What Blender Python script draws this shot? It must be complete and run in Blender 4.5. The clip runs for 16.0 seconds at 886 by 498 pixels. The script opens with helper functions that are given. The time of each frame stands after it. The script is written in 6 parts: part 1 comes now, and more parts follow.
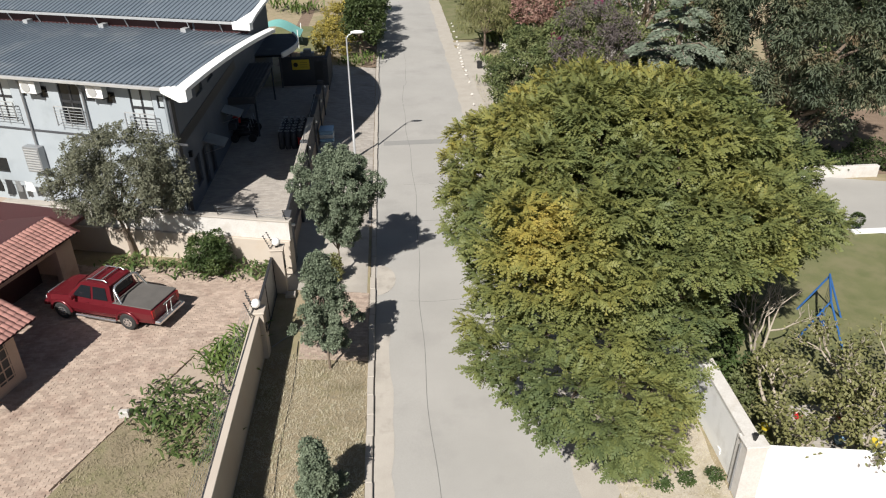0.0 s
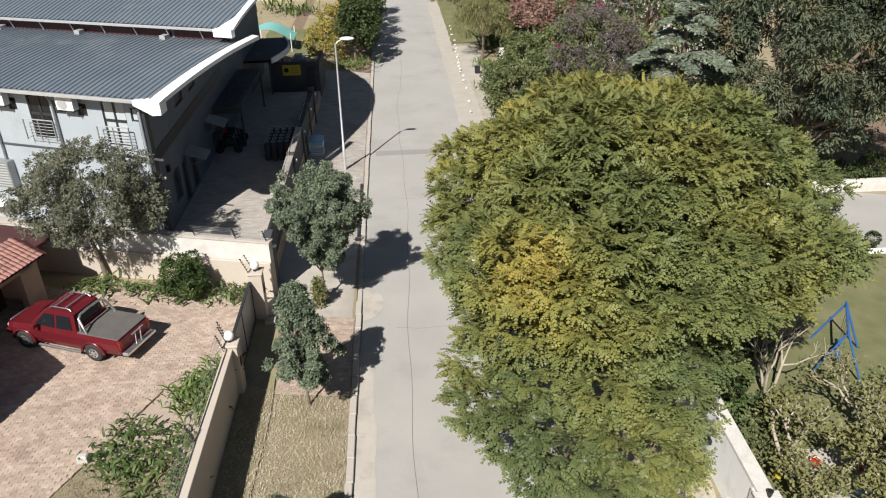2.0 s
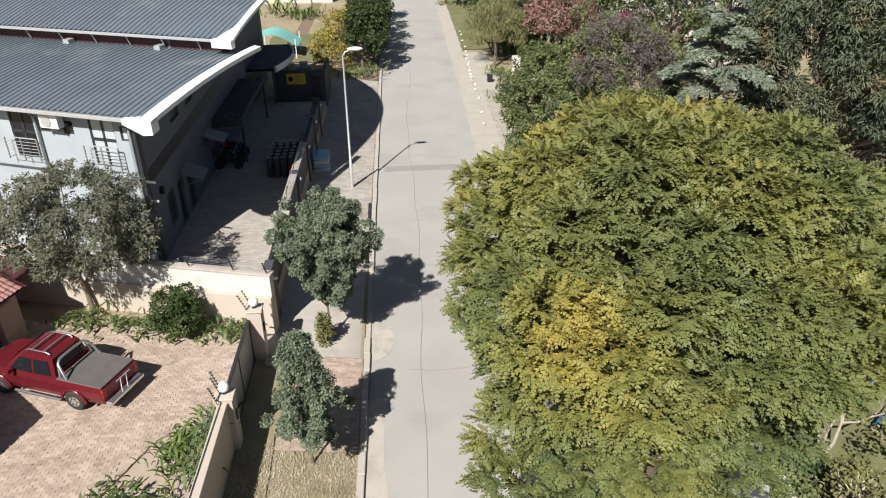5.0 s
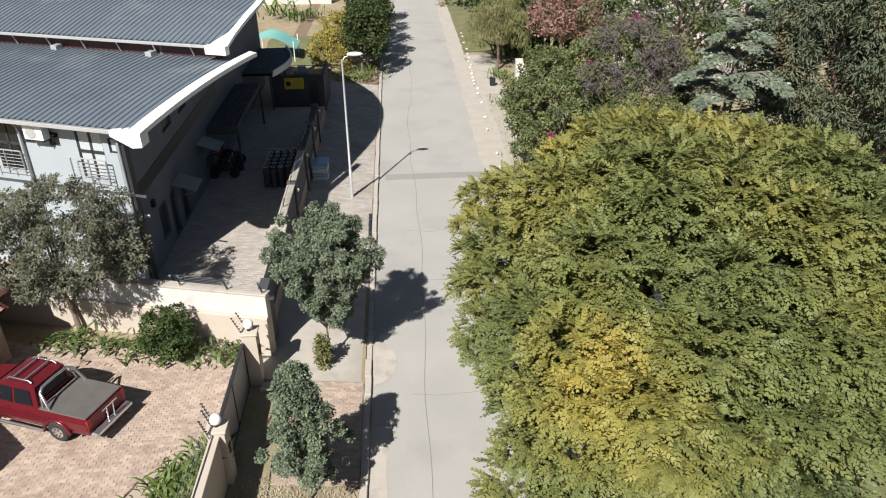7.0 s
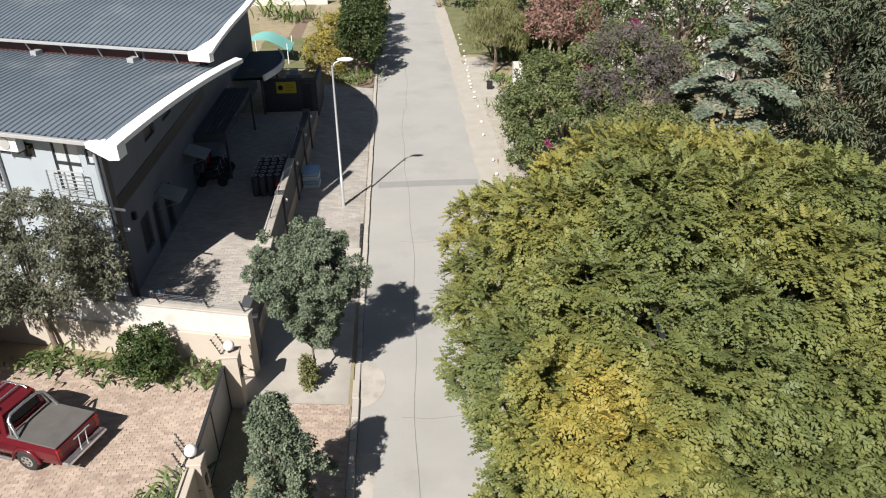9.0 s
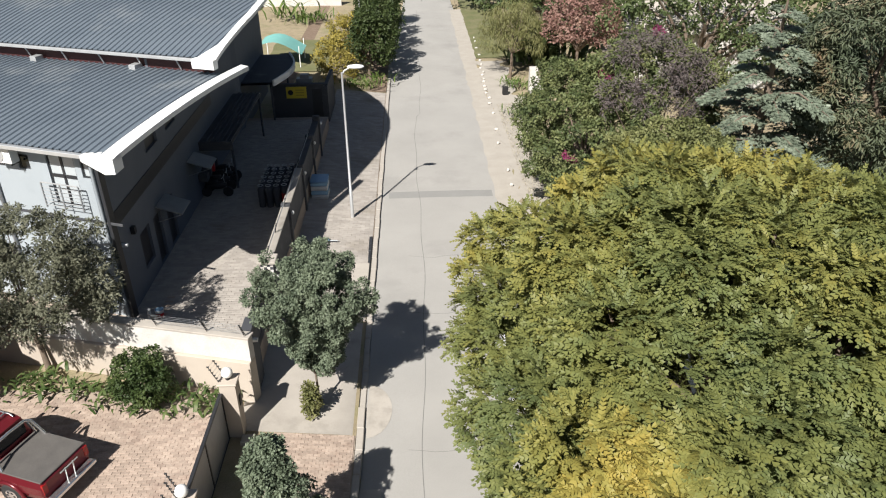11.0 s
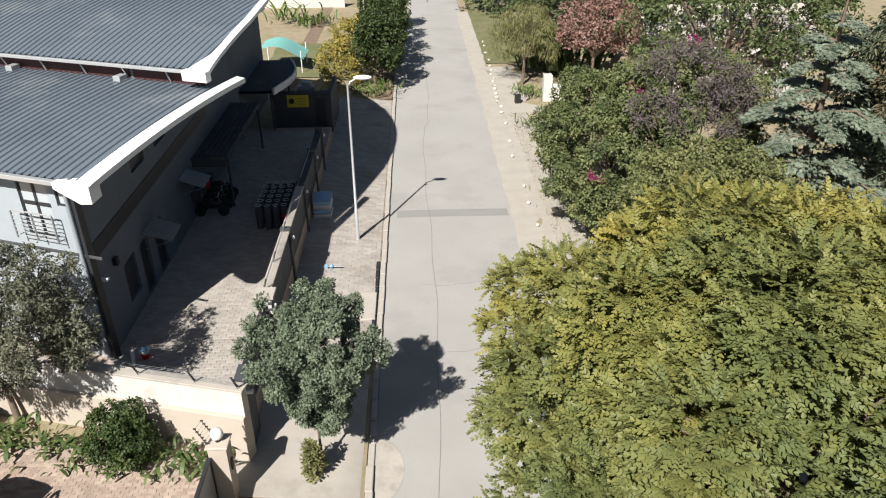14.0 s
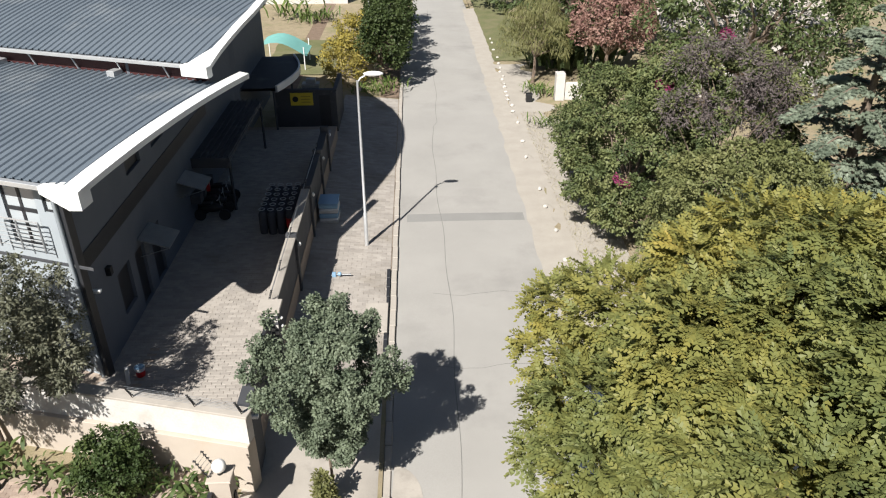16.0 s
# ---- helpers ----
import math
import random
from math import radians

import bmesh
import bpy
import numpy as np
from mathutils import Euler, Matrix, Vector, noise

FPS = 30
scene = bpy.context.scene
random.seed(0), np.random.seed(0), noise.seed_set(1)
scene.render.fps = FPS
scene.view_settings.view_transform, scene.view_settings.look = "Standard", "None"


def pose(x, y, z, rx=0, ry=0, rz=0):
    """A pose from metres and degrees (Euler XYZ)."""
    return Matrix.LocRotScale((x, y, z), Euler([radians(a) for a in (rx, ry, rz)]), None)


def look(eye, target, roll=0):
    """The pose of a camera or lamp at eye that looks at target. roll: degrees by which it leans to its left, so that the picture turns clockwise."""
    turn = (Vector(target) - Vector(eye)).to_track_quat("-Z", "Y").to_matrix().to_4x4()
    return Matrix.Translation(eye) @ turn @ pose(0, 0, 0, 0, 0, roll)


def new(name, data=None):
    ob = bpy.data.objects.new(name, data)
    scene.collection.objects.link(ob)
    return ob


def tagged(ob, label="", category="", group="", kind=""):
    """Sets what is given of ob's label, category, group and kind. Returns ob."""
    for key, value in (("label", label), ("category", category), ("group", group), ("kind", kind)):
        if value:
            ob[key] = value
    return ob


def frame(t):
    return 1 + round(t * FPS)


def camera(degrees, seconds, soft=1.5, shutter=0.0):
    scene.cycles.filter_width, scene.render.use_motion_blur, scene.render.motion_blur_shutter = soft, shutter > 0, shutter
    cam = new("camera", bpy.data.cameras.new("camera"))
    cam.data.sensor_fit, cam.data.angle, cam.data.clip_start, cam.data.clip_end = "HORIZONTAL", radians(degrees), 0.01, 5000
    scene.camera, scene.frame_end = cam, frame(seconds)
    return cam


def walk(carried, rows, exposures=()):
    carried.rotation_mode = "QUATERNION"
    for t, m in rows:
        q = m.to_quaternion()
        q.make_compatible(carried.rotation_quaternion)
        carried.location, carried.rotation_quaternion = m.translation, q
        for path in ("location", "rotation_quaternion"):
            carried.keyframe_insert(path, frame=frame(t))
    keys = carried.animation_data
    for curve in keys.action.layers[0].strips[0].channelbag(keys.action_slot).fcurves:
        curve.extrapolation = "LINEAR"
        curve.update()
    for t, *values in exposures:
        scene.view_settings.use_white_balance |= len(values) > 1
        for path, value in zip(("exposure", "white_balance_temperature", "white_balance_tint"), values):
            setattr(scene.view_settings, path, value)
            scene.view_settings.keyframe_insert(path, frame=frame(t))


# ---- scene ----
cam = camera(62.4, 16.0, soft=1.15)
PATH = [
    (0, (-2.197, 0.058, 16.719), (-2.08, 1.807, 15.758), -0.7),
    (0.5, (-2.017, 0.484, 16.702), (-1.9, 2.234, 15.741), -0.7),
    (1, (-1.831, 0.997, 16.701), (-1.714, 2.745, 15.737), -0.7),
    (1.5, (-1.65, 1.554, 16.673), (-1.532, 3.302, 15.71), -0.7),
    (2, (-1.565, 2.113, 16.663), (-1.454, 3.862, 15.699), -0.7),
    (2.5, (-1.518, 2.668, 16.62), (-1.421, 4.418, 15.656), -0.7),
    (3, (-1.541, 3.187, 16.576), (-1.442, 4.937, 15.613), -0.6),
    (3.5, (-1.589, 3.671, 16.569), (-1.489, 5.421, 15.606), -0.6),
    (4, (-1.679, 4.122, 16.554), (-1.579, 5.873, 15.591), -0.5),
    (6.5, (-1.992, 6.088, 16.438), (-1.89, 7.839, 15.477), -0.6),
    (7, (-1.958, 6.443, 16.426), (-1.856, 8.193, 15.463), -0.6),
    (7.5, (-1.893, 6.756, 16.404), (-1.791, 8.506, 15.44), -0.6),
    (8, (-1.791, 7.043, 16.398), (-1.688, 8.793, 15.435), -0.5),
    (8.5, (-1.655, 7.337, 16.436), (-1.554, 9.085, 15.47), -0.6),
    (9, (-1.555, 7.638, 16.443), (-1.454, 9.386, 15.477), -0.6),
    (11.5, (-1.411, 9.661, 16.418), (-1.35, 11.41, 15.451), -0.5),
    (12, (-1.465, 10.189, 16.398), (-1.403, 11.939, 15.431), -0.5),
    (12.5, (-1.546, 10.714, 16.346), (-1.484, 12.464, 15.38), -0.4),
    (13, (-1.643, 11.202, 16.331), (-1.58, 12.952, 15.365), -0.3),
    (13.5, (-1.726, 11.684, 16.272), (-1.663, 13.434, 15.305), -0.3),
    (14, (-1.841, 12.148, 16.1), (-1.778, 13.898, 15.133), -0.3),
    (14.5, (-2.013, 12.596, 15.91), (-1.948, 14.346, 14.944), -0.2),
    (15, (-2.154, 13.043, 15.749), (-2.089, 14.793, 14.783), -0.3),
    (15.5, (-2.31, 13.474, 15.626), (-2.245, 15.224, 14.659), -0.2),
    (16, (-2.437, 13.919, 15.503), (-2.37, 15.668, 14.534), -0.1),
]
walk(cam, [(t, look(eye, target, roll)) for t, eye, target, roll in PATH], [(0, 0.5), (5, 0.64), (16, 0.68)])
# ---- world, sun, exposure ----
SUN_FROM = Vector((-0.44, -0.92, 1.0)).normalized()
world = bpy.data.worlds.new("world")
scene.world = world
world.use_nodes = True
_n = world.node_tree.nodes
_sky = _n.new("ShaderNodeTexSky")
_sky.sky_type = "NISHITA"
_sky.sun_disc = False
_sky.sun_elevation = math.asin(SUN_FROM.z)
_sky.sun_rotation = math.atan2(SUN_FROM.x, SUN_FROM.y)
_n["Background"].inputs["Strength"].default_value = 0.036
world.node_tree.links.new(_sky.outputs["Color"], _n["Background"].inputs["Color"])
_sun = bpy.data.lights.new("sun", "SUN")
_sun.energy, _sun.angle, _sun.color = 5.2, radians(0.53), (1.0, 0.965, 0.915)
sun = new("sun", _sun)
sun.matrix_world = look(SUN_FROM * 60, (0, 0, 0))

# ---- mesh helpers ----
rng = np.random.default_rng(7)


class Build:
    """Vertices and faces of one mesh, with plain solids to join."""

    def __init__(self):
        self.v, self.f, self.smooth = [], [], []

    def add(self, verts, faces, smooth=False, m=None):
        base = len(self.v)
        self.v += [tuple(m @ Vector(p)) for p in verts] if m is not None else [tuple(p) for p in verts]
        self.f += [tuple(base + i for i in f) for f in faces]
        self.smooth += [smooth] * len(faces)
        return self

    def box(self, lo, hi, ch=0.0, m=None):
        (x0, y0, z0), (x1, y1, z1) = lo, hi
        ch = min(ch, 0.45 * min(x1 - x0, y1 - y0, z1 - z0))
        if ch <= 0:
            v = [(x, y, z) for z in (z0, z1) for y in (y0, y1) for x in (x0, x1)]
            return self.add(v, [(0, 2, 3, 1), (4, 5, 7, 6), (0, 1, 5, 4), (2, 6, 7, 3), (0, 4, 6, 2), (1, 3, 7, 5)], False, m)
        def ring(d, z):
            return [(x0 + d, y0 + d, z), (x1 - d, y0 + d, z), (x1 - d, y1 - d, z), (x0 + d, y1 - d, z)]
        v = ring(ch, z0) + ring(0, z0 + ch) + ring(0, z1 - ch) + ring(ch, z1)
        f = [(3, 2, 1, 0), (12, 13, 14, 15)]
        for r in range(3):
            for i in range(4):
                j = (i + 1) % 4
                f.append((4 * r + i, 4 * r + j, 4 * r + 4 + j, 4 * r + 4 + i))
        return self.add(v, f, False, m)

    def tube(self, pts, radii, n=8, caps=True, smooth=True, m=None):
        pts = [Vector(p) for p in pts]
        if isinstance(radii, (int, float)):
            radii = [radii] * len(pts)
        v, f = [], []
        side = None
        for i, p in enumerate(pts):
            d = (pts[min(i + 1, len(pts) - 1)] - pts[max(i - 1, 0)]).normalized()
            if side is None:
                side = d.orthogonal().normalized()
            side = (side - d * side.dot(d)).normalized()
            up = d.cross(side)
            for k in range(n):
                a = 2 * math.pi * k / n
                v.append(p + radii[i] * (math.cos(a) * side + math.sin(a) * up))
        for i in range(len(pts) - 1):
            for k in range(n):
                l = (k + 1) % n
                f.append((i * n + k, i * n + l, (i + 1) * n + l, (i + 1) * n + k))
        self.add(v, f, smooth, m)
        if caps:
            self.add(v[:n], [tuple(reversed(range(n)))], False, m)
            self.add(v[-n:], [tuple(range(n))], False, m)
        return self

    def ball(self, c, r, n=12, rings=8, m=None):
        c = Vector(c)
        r = Vector(r) if not isinstance(r, (int, float)) else Vector((r, r, r))
        v = [c + Vector((0, 0, r.z))]
        for i in range(1, rings):
            t = math.pi * i / rings
            for k in range(n):
                a = 2 * math.pi * k / n
                v.append(c + Vector((r.x * math.sin(t) * math.cos(a), r.y * math.sin(t) * math.sin(a), r.z * math.cos(t))))
        v.append(c - Vector((0, 0, r.z)))
        f = [(0, 1 + k, 1 + (k + 1) % n) for k in range(n)]
        for i in range(rings - 2):
            for k in range(n):
                l = (k + 1) % n
                f.append((1 + i * n + k, 1 + (i + 1) * n + k, 1 + (i + 1) * n + l, 1 + i * n + l))
        last = len(v) - 1
        f += [(last, last - n + (k + 1) % n, last - n + k) for k in range(n)]
        return self.add(v, f, True, m)

    def prism(self, outline, z0, z1, m=None):
        """A flat outline (counter-clockwise, x and y) raised from z0 to z1."""
        n = len(outline)
        v = [(x, y, z0) for x, y in outline] + [(x, y, z1) for x, y in outline]
        f = [tuple(reversed(range(n))), tuple(range(n, 2 * n))]
        f += [(i, (i + 1) % n, n + (i + 1) % n, n + i) for i in range(n)]
        return self.add(v, f, False, m)

    def grid(self, pts, m=None, smooth=True):
        """Rows of points joined into a sheet."""
        n = len(pts[0])
        v = [p for row in pts for p in row]
        f = [(i * n + j, i * n + j + 1, (i + 1) * n + j + 1, (i + 1) * n + j) for i in range(len(pts) - 1) for j in range(n - 1)]
        return self.add(v, f, smooth, m)

    def mesh(self, name):
        me = bpy.data.meshes.new(name)
        me.from_pydata(self.v, [], self.f)
        me.polygons.foreach_set("use_smooth", self.smooth)
        me.update()
        return me


def part(name, b, material, parent=None, label=""):
    """One mesh object from a Build, a mesh or None, under a thing or a part."""
    me = b.mesh(name) if isinstance(b, Build) else b
    if material is not None and not me.materials:
        me.materials.append(material)
    ob = new(name, me)
    if parent is not None:
        ob.parent = parent
    if label:
        ob["label"] = label
    return ob


def thing(name, label, category, group="", at=None, kind=""):
    """An Empty at the base of a thing."""
    ob = new(name)
    ob.empty_display_size = 0.2
    if at is not None:
        ob.matrix_world = at if isinstance(at, Matrix) else Matrix.Translation(at)
    return tagged(ob, label, category, group, kind)


def setting(name, b, material, label, category):
    return tagged(part(name, b, material), label, category, kind="structure")


# ---- materials ----
def surface(name, low, high, size=1.0, rough=0.8, bump=0.3, fine=0.02, stain=None, stain_size=3.0, stain_amount=0.5,
            metal=0.0, depth=0.01, island=0.0, spec=0.5, object_random=0.0):
    """A mottled surface: two colours mixed at a fine and a coarse scale, stains, and a bump; sizes in metres."""
    m = bpy.data.materials.new(name)
    m.use_nodes = True
    n, l = m.node_tree.nodes, m.node_tree.links
    bsdf = n["Principled BSDF"]
    co = n.new("ShaderNodeTexCoord").outputs["Object"]

    def wave(scale, detail=4.0, roughness=0.6):
        t = n.new("ShaderNodeTexNoise")
        t.inputs["Scale"].default_value, t.inputs["Detail"].default_value, t.inputs["Roughness"].default_value = scale, detail, roughness
        l.new(co, t.inputs["Vector"])
        return t.outputs["Fac"]

    def span(v, a, b):
        r = n.new("ShaderNodeMapRange")
        r.inputs["From Min"].default_value, r.inputs["From Max"].default_value = a, b
        l.new(v, r.inputs["Value"])
        return r.outputs["Result"]

    def blend(fac, a, b, how="MIX"):
        x = n.new("ShaderNodeMix")
        x.data_type, x.blend_type = "RGBA", how
        for v, k in ((fac, 0), (a, 6), (b, 7)):
            if isinstance(v, (int, float)):
                x.inputs[k].default_value = v
            elif isinstance(v, tuple):
                x.inputs[k].default_value = (*v, 1)
            else:
                l.new(v, x.inputs[k])
        return x.outputs[2]

    small, big = wave(1 / max(fine, 1e-3), 3), wave(1 / size, 5)
    col = blend(span(big, 0.3, 0.7), low, high)
    col = blend(0.5, col, blend(span(small, 0.3, 0.7), low, high))
    if stain is not None:
        col = blend(span(wave(1 / stain_size, 6, 0.65), 0.62 - 0.25 * stain_amount, 0.78), col, stain)
    if island or object_random:
        src = n.new("ShaderNodeNewGeometry").outputs["Random Per Island"] if island else n.new("ShaderNodeObjectInfo").outputs["Random"]
        k = island or object_random
        r = n.new("ShaderNodeMapRange")
        r.inputs["To Min"].default_value, r.inputs["To Max"].default_value = 1 - k, 1 + k
        l.new(src, r.inputs["Value"])
        v = n.new("ShaderNodeVectorMath")
        v.operation = "SCALE"
        l.new(col, v.inputs[0])
        l.new(r.outputs["Result"], v.inputs["Scale"])
        col = v.outputs["Vector"]
    l.new(col, bsdf.inputs["Base Color"])
    bsdf.inputs["Roughness"].default_value = rough
    bsdf.inputs["Metallic"].default_value = metal
    bsdf.inputs["Specular IOR Level"].default_value = spec
    if bump:
        bp = n.new("ShaderNodeBump")
        bp.inputs["Strength"].default_value, bp.inputs["Distance"].default_value = bump, depth
        l.new(small, bp.inputs["Height"])
        l.new(bp.outputs["Normal"], bsdf.inputs["Normal"])
    return m


def foliage(name, tones, rough=0.55, clear=0.25, clump=1.6, turning=False):
    """Leaves: tones picked leaf by leaf and patch by patch, with light coming through."""
    m = bpy.data.materials.new(name)
    m.use_nodes = True
    n, l = m.node_tree.nodes, m.node_tree.links
    bsdf = n["Principled BSDF"]
    geo = n.new("ShaderNodeNewGeometry")
    co = n.new("ShaderNodeTexCoord")
    t = n.new("ShaderNodeTexNoise")
    t.inputs["Scale"].default_value, t.inputs["Detail"].default_value = 1 / clump, 2
    l.new(co.outputs["Object"], t.inputs["Vector"])
    mixv = n.new("ShaderNodeMath")
    mixv.operation = "MULTIPLY_ADD"
    l.new(geo.outputs["Random Per Island"], mixv.inputs[0])
    mixv.inputs[1].default_value = 0.22
    s = n.new("ShaderNodeMapRange")
    s.inputs["From Min"].default_value, s.inputs["From Max"].default_value = 0.3, 0.7
    s.inputs["To Max"].default_value = 0.78
    l.new(t.outputs["Fac"], s.inputs["Value"])
    l.new(s.outputs["Result"], mixv.inputs[2])
    ramp = n.new("ShaderNodeValToRGB")
    while len(ramp.color_ramp.elements) < len(tones):
        ramp.color_ramp.elements.new(0.5)
    for e, (k, c) in zip(ramp.color_ramp.elements, enumerate(tones)):
        e.position, e.color = k / max(1, len(tones) - 1), (*c, 1)
    if turning:
        att = n.new("ShaderNodeAttribute")
        att.attribute_name = "turning"
        l.new(att.outputs["Fac"], ramp.inputs["Fac"])
    else:
        l.new(mixv.outputs["Value"], ramp.inputs["Fac"])
    l.new(ramp.outputs["Color"], bsdf.inputs["Base Color"])
    bsdf.inputs["Roughness"].default_value = rough
    bsdf.inputs["Specular IOR Level"].default_value = 0.3
    if clear:
        tr = n.new("ShaderNodeBsdfTranslucent")
        l.new(ramp.outputs["Color"], tr.inputs["Color"])
        mx = n.new("ShaderNodeMixShader")
        mx.inputs[0].default_value = clear
        l.new(bsdf.outputs[0], mx.inputs[1])
        l.new(tr.outputs[0], mx.inputs[2])
        l.new(mx.outputs[0], n["Material Output"].inputs["Surface"])
    return m


def plain(name, colour, rough=0.6, metal=0.0, spec=0.5, emit=0.0):
    m = bpy.data.materials.new(name)
    m.use_nodes = True
    b = m.node_tree.nodes["Principled BSDF"]
    b.inputs["Base Color"].default_value = (*colour, 1)
    b.inputs["Roughness"].default_value, b.inputs["Metallic"].default_value = rough, metal
    b.inputs["Specular IOR Level"].default_value = spec
    return m


ASPHALT = surface("asphalt", (0.29, 0.28, 0.26), (0.37, 0.355, 0.33), 3.0, 0.9, 0.4, 0.03, (0.25, 0.24, 0.225), 5.0, 0.35, depth=0.004)
PATCH = surface("asphalt_patch", (0.22, 0.215, 0.205), (0.27, 0.265, 0.25), 1.0, 0.9, 0.4, 0.03, depth=0.004)
SAND = surface("road_sand", (0.32, 0.29, 0.25), (0.42, 0.385, 0.335), 0.8, 0.95, 0.3, 0.03)
CONCRETE = surface("concrete", (0.33, 0.30, 0.26), (0.46, 0.42, 0.37), 0.9, 0.9, 0.3, 0.02, (0.24, 0.22, 0.19), 1.2, 0.4, depth=0.004)
DRYGRASS = surface("dry_grass", (0.20, 0.165, 0.10), (0.38, 0.31, 0.205), 0.7, 1.0, 0.8, 0.04, (0.17, 0.175, 0.07), 1.8, 0.5, depth=0.03)
LAWN = surface("lawn", (0.09, 0.105, 0.038), (0.17, 0.165, 0.075), 0.8, 1.0, 0.8, 0.04, (0.20, 0.175, 0.10), 2.0, 0.6, depth=0.03)
SOIL = surface("soil", (0.13, 0.09, 0.06), (0.25, 0.18, 0.13), 0.5, 1.0, 0.8, 0.05, depth=0.03)
BRICK = surface("clay_paver", (0.29, 0.215, 0.17), (0.46, 0.37, 0.30), 0.35, 0.9, 0.4, 0.05, (0.24, 0.165, 0.13), 0.9, 0.5, depth=0.004, object_random=0.16)
BRICKS = surface("clay_pavers", (0.29, 0.215, 0.17), (0.46, 0.37, 0.30), 0.35, 0.9, 0.4, 0.05, (0.24, 0.165, 0.13), 0.9, 0.5, depth=0.004, island=0.16)
JOINT = surface("paver_joint", (0.30, 0.235, 0.185), (0.40, 0.33, 0.265), 0.4, 1.0, 0.4, 0.02)
PAVER = surface("cement_paver", (0.285, 0.255, 0.225), (0.42, 0.385, 0.345), 0.5, 0.9, 0.3, 0.02, (0.22, 0.19, 0.15), 2.0, 0.4, depth=0.004, island=0.12)
CREAM = surface("cream_plaster", (0.42, 0.36, 0.30), (0.50, 0.44, 0.37), 1.2, 0.85, 0.25, 0.02, (0.45, 0.36, 0.27), 1.4, 0.3, depth=0.004)
WHITEWALL = surface("white_plaster", (0.47, 0.445, 0.41), (0.62, 0.60, 0.57), 0.5, 0.85, 0.5, 0.06, (0.46, 0.41, 0.35), 0.8, 0.45, depth=0.012)
GREYWALL = surface("blue_grey_plaster", (0.31, 0.345, 0.37), (0.37, 0.405, 0.43), 1.5, 0.8, 0.2, 0.02, (0.27, 0.30, 0.32), 2.0, 0.3, depth=0.003)
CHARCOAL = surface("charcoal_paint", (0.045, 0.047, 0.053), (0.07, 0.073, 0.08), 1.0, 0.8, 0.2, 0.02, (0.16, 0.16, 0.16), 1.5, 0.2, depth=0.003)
BARK = surface("bark", (0.09, 0.065, 0.045), (0.22, 0.17, 0.13), 0.15, 0.95, 0.8, 0.02, depth=0.02)
PALEBARK = surface("pale_bark", (0.26, 0.22, 0.17), (0.42, 0.37, 0.30), 0.15, 0.95, 0.6, 0.02, depth=0.01)
JACA = foliage("jacaranda_leaf", [(0.080, 0.114, 0.056), (0.130, 0.158, 0.059), (0.190, 0.200, 0.062), (0.285, 0.255, 0.066), (0.40, 0.305, 0.07)], clear=0.28, turning=True)
YOUNG = foliage("grey_green_leaf", [(0.075, 0.10, 0.065), (0.14, 0.172, 0.112), (0.225, 0.262, 0.178)], clump=0.5, clear=0.15)
OLIVE = foliage("olive_leaf", [(0.095, 0.10, 0.066), (0.155, 0.16, 0.108), (0.24, 0.24, 0.17)], clump=0.6)
GREEN = foliage("green_leaf", [(0.03, 0.05, 0.018), (0.055, 0.085, 0.025), (0.10, 0.13, 0.04)], clump=0.8)
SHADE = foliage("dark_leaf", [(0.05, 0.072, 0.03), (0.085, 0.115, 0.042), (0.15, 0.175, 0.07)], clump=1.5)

# ---- ground, road, kerbs ----
def level(x, y):
    """Height of the land."""
    if x < -7.6:
        return 0.85 if y < 60 else 0.5
    if x < -3.55:
        return 0.13 + (-3.55 - x) / 4.05 * 0.42
    if x < 3.6:
        return -0.12
    return 0.06 + 0.04 * min(1, (x - 3.6) / 3)


b = Build()
xs = [-900, -300, -120, -60, -40, -30, -22, -16, -12, -9, -7.61, -7.59, -6.5, -5.5, -4.5, -3.56, -3.54, 0, 3.58, 3.62, 5, 7, 10, 14, 20, 30, 45, 70, 120, 300, 900]
ys = [-200, -60, -20, 0, 6, 10, 14, 18, 22, 26, 30, 34, 40, 46, 52, 60, 61, 70, 85, 105, 140, 200, 400, 1500]
b.grid([[(x, y, level(x, y) - 0.02) for x in xs] for y in ys], smooth=False)
setting("ground", b, DRYGRASS, "dry winter grass and bare sandy soil", "ground")
b = Build()
b.grid([[(x + (max(0, y - 72) * 0.028 if x < 0 else -max(0, y - 75) * 0.014), y, 0.03 - 0.0025 * x * x) for x in (-3.32, -2.4, -1.2, 0, 1.2, 2.4, 3.5)] for y in (-200, -40, 0, 20, 40, 60, 72, 85, 100, 140, 220, 600)])
setting("road", b, ASPHALT, "sun-bleached grey asphalt street with cracks", "road")

# ---- leaves ----
def unit(a):
    return a / np.maximum(np.linalg.norm(a, axis=-1, keepdims=True), 1e-9)


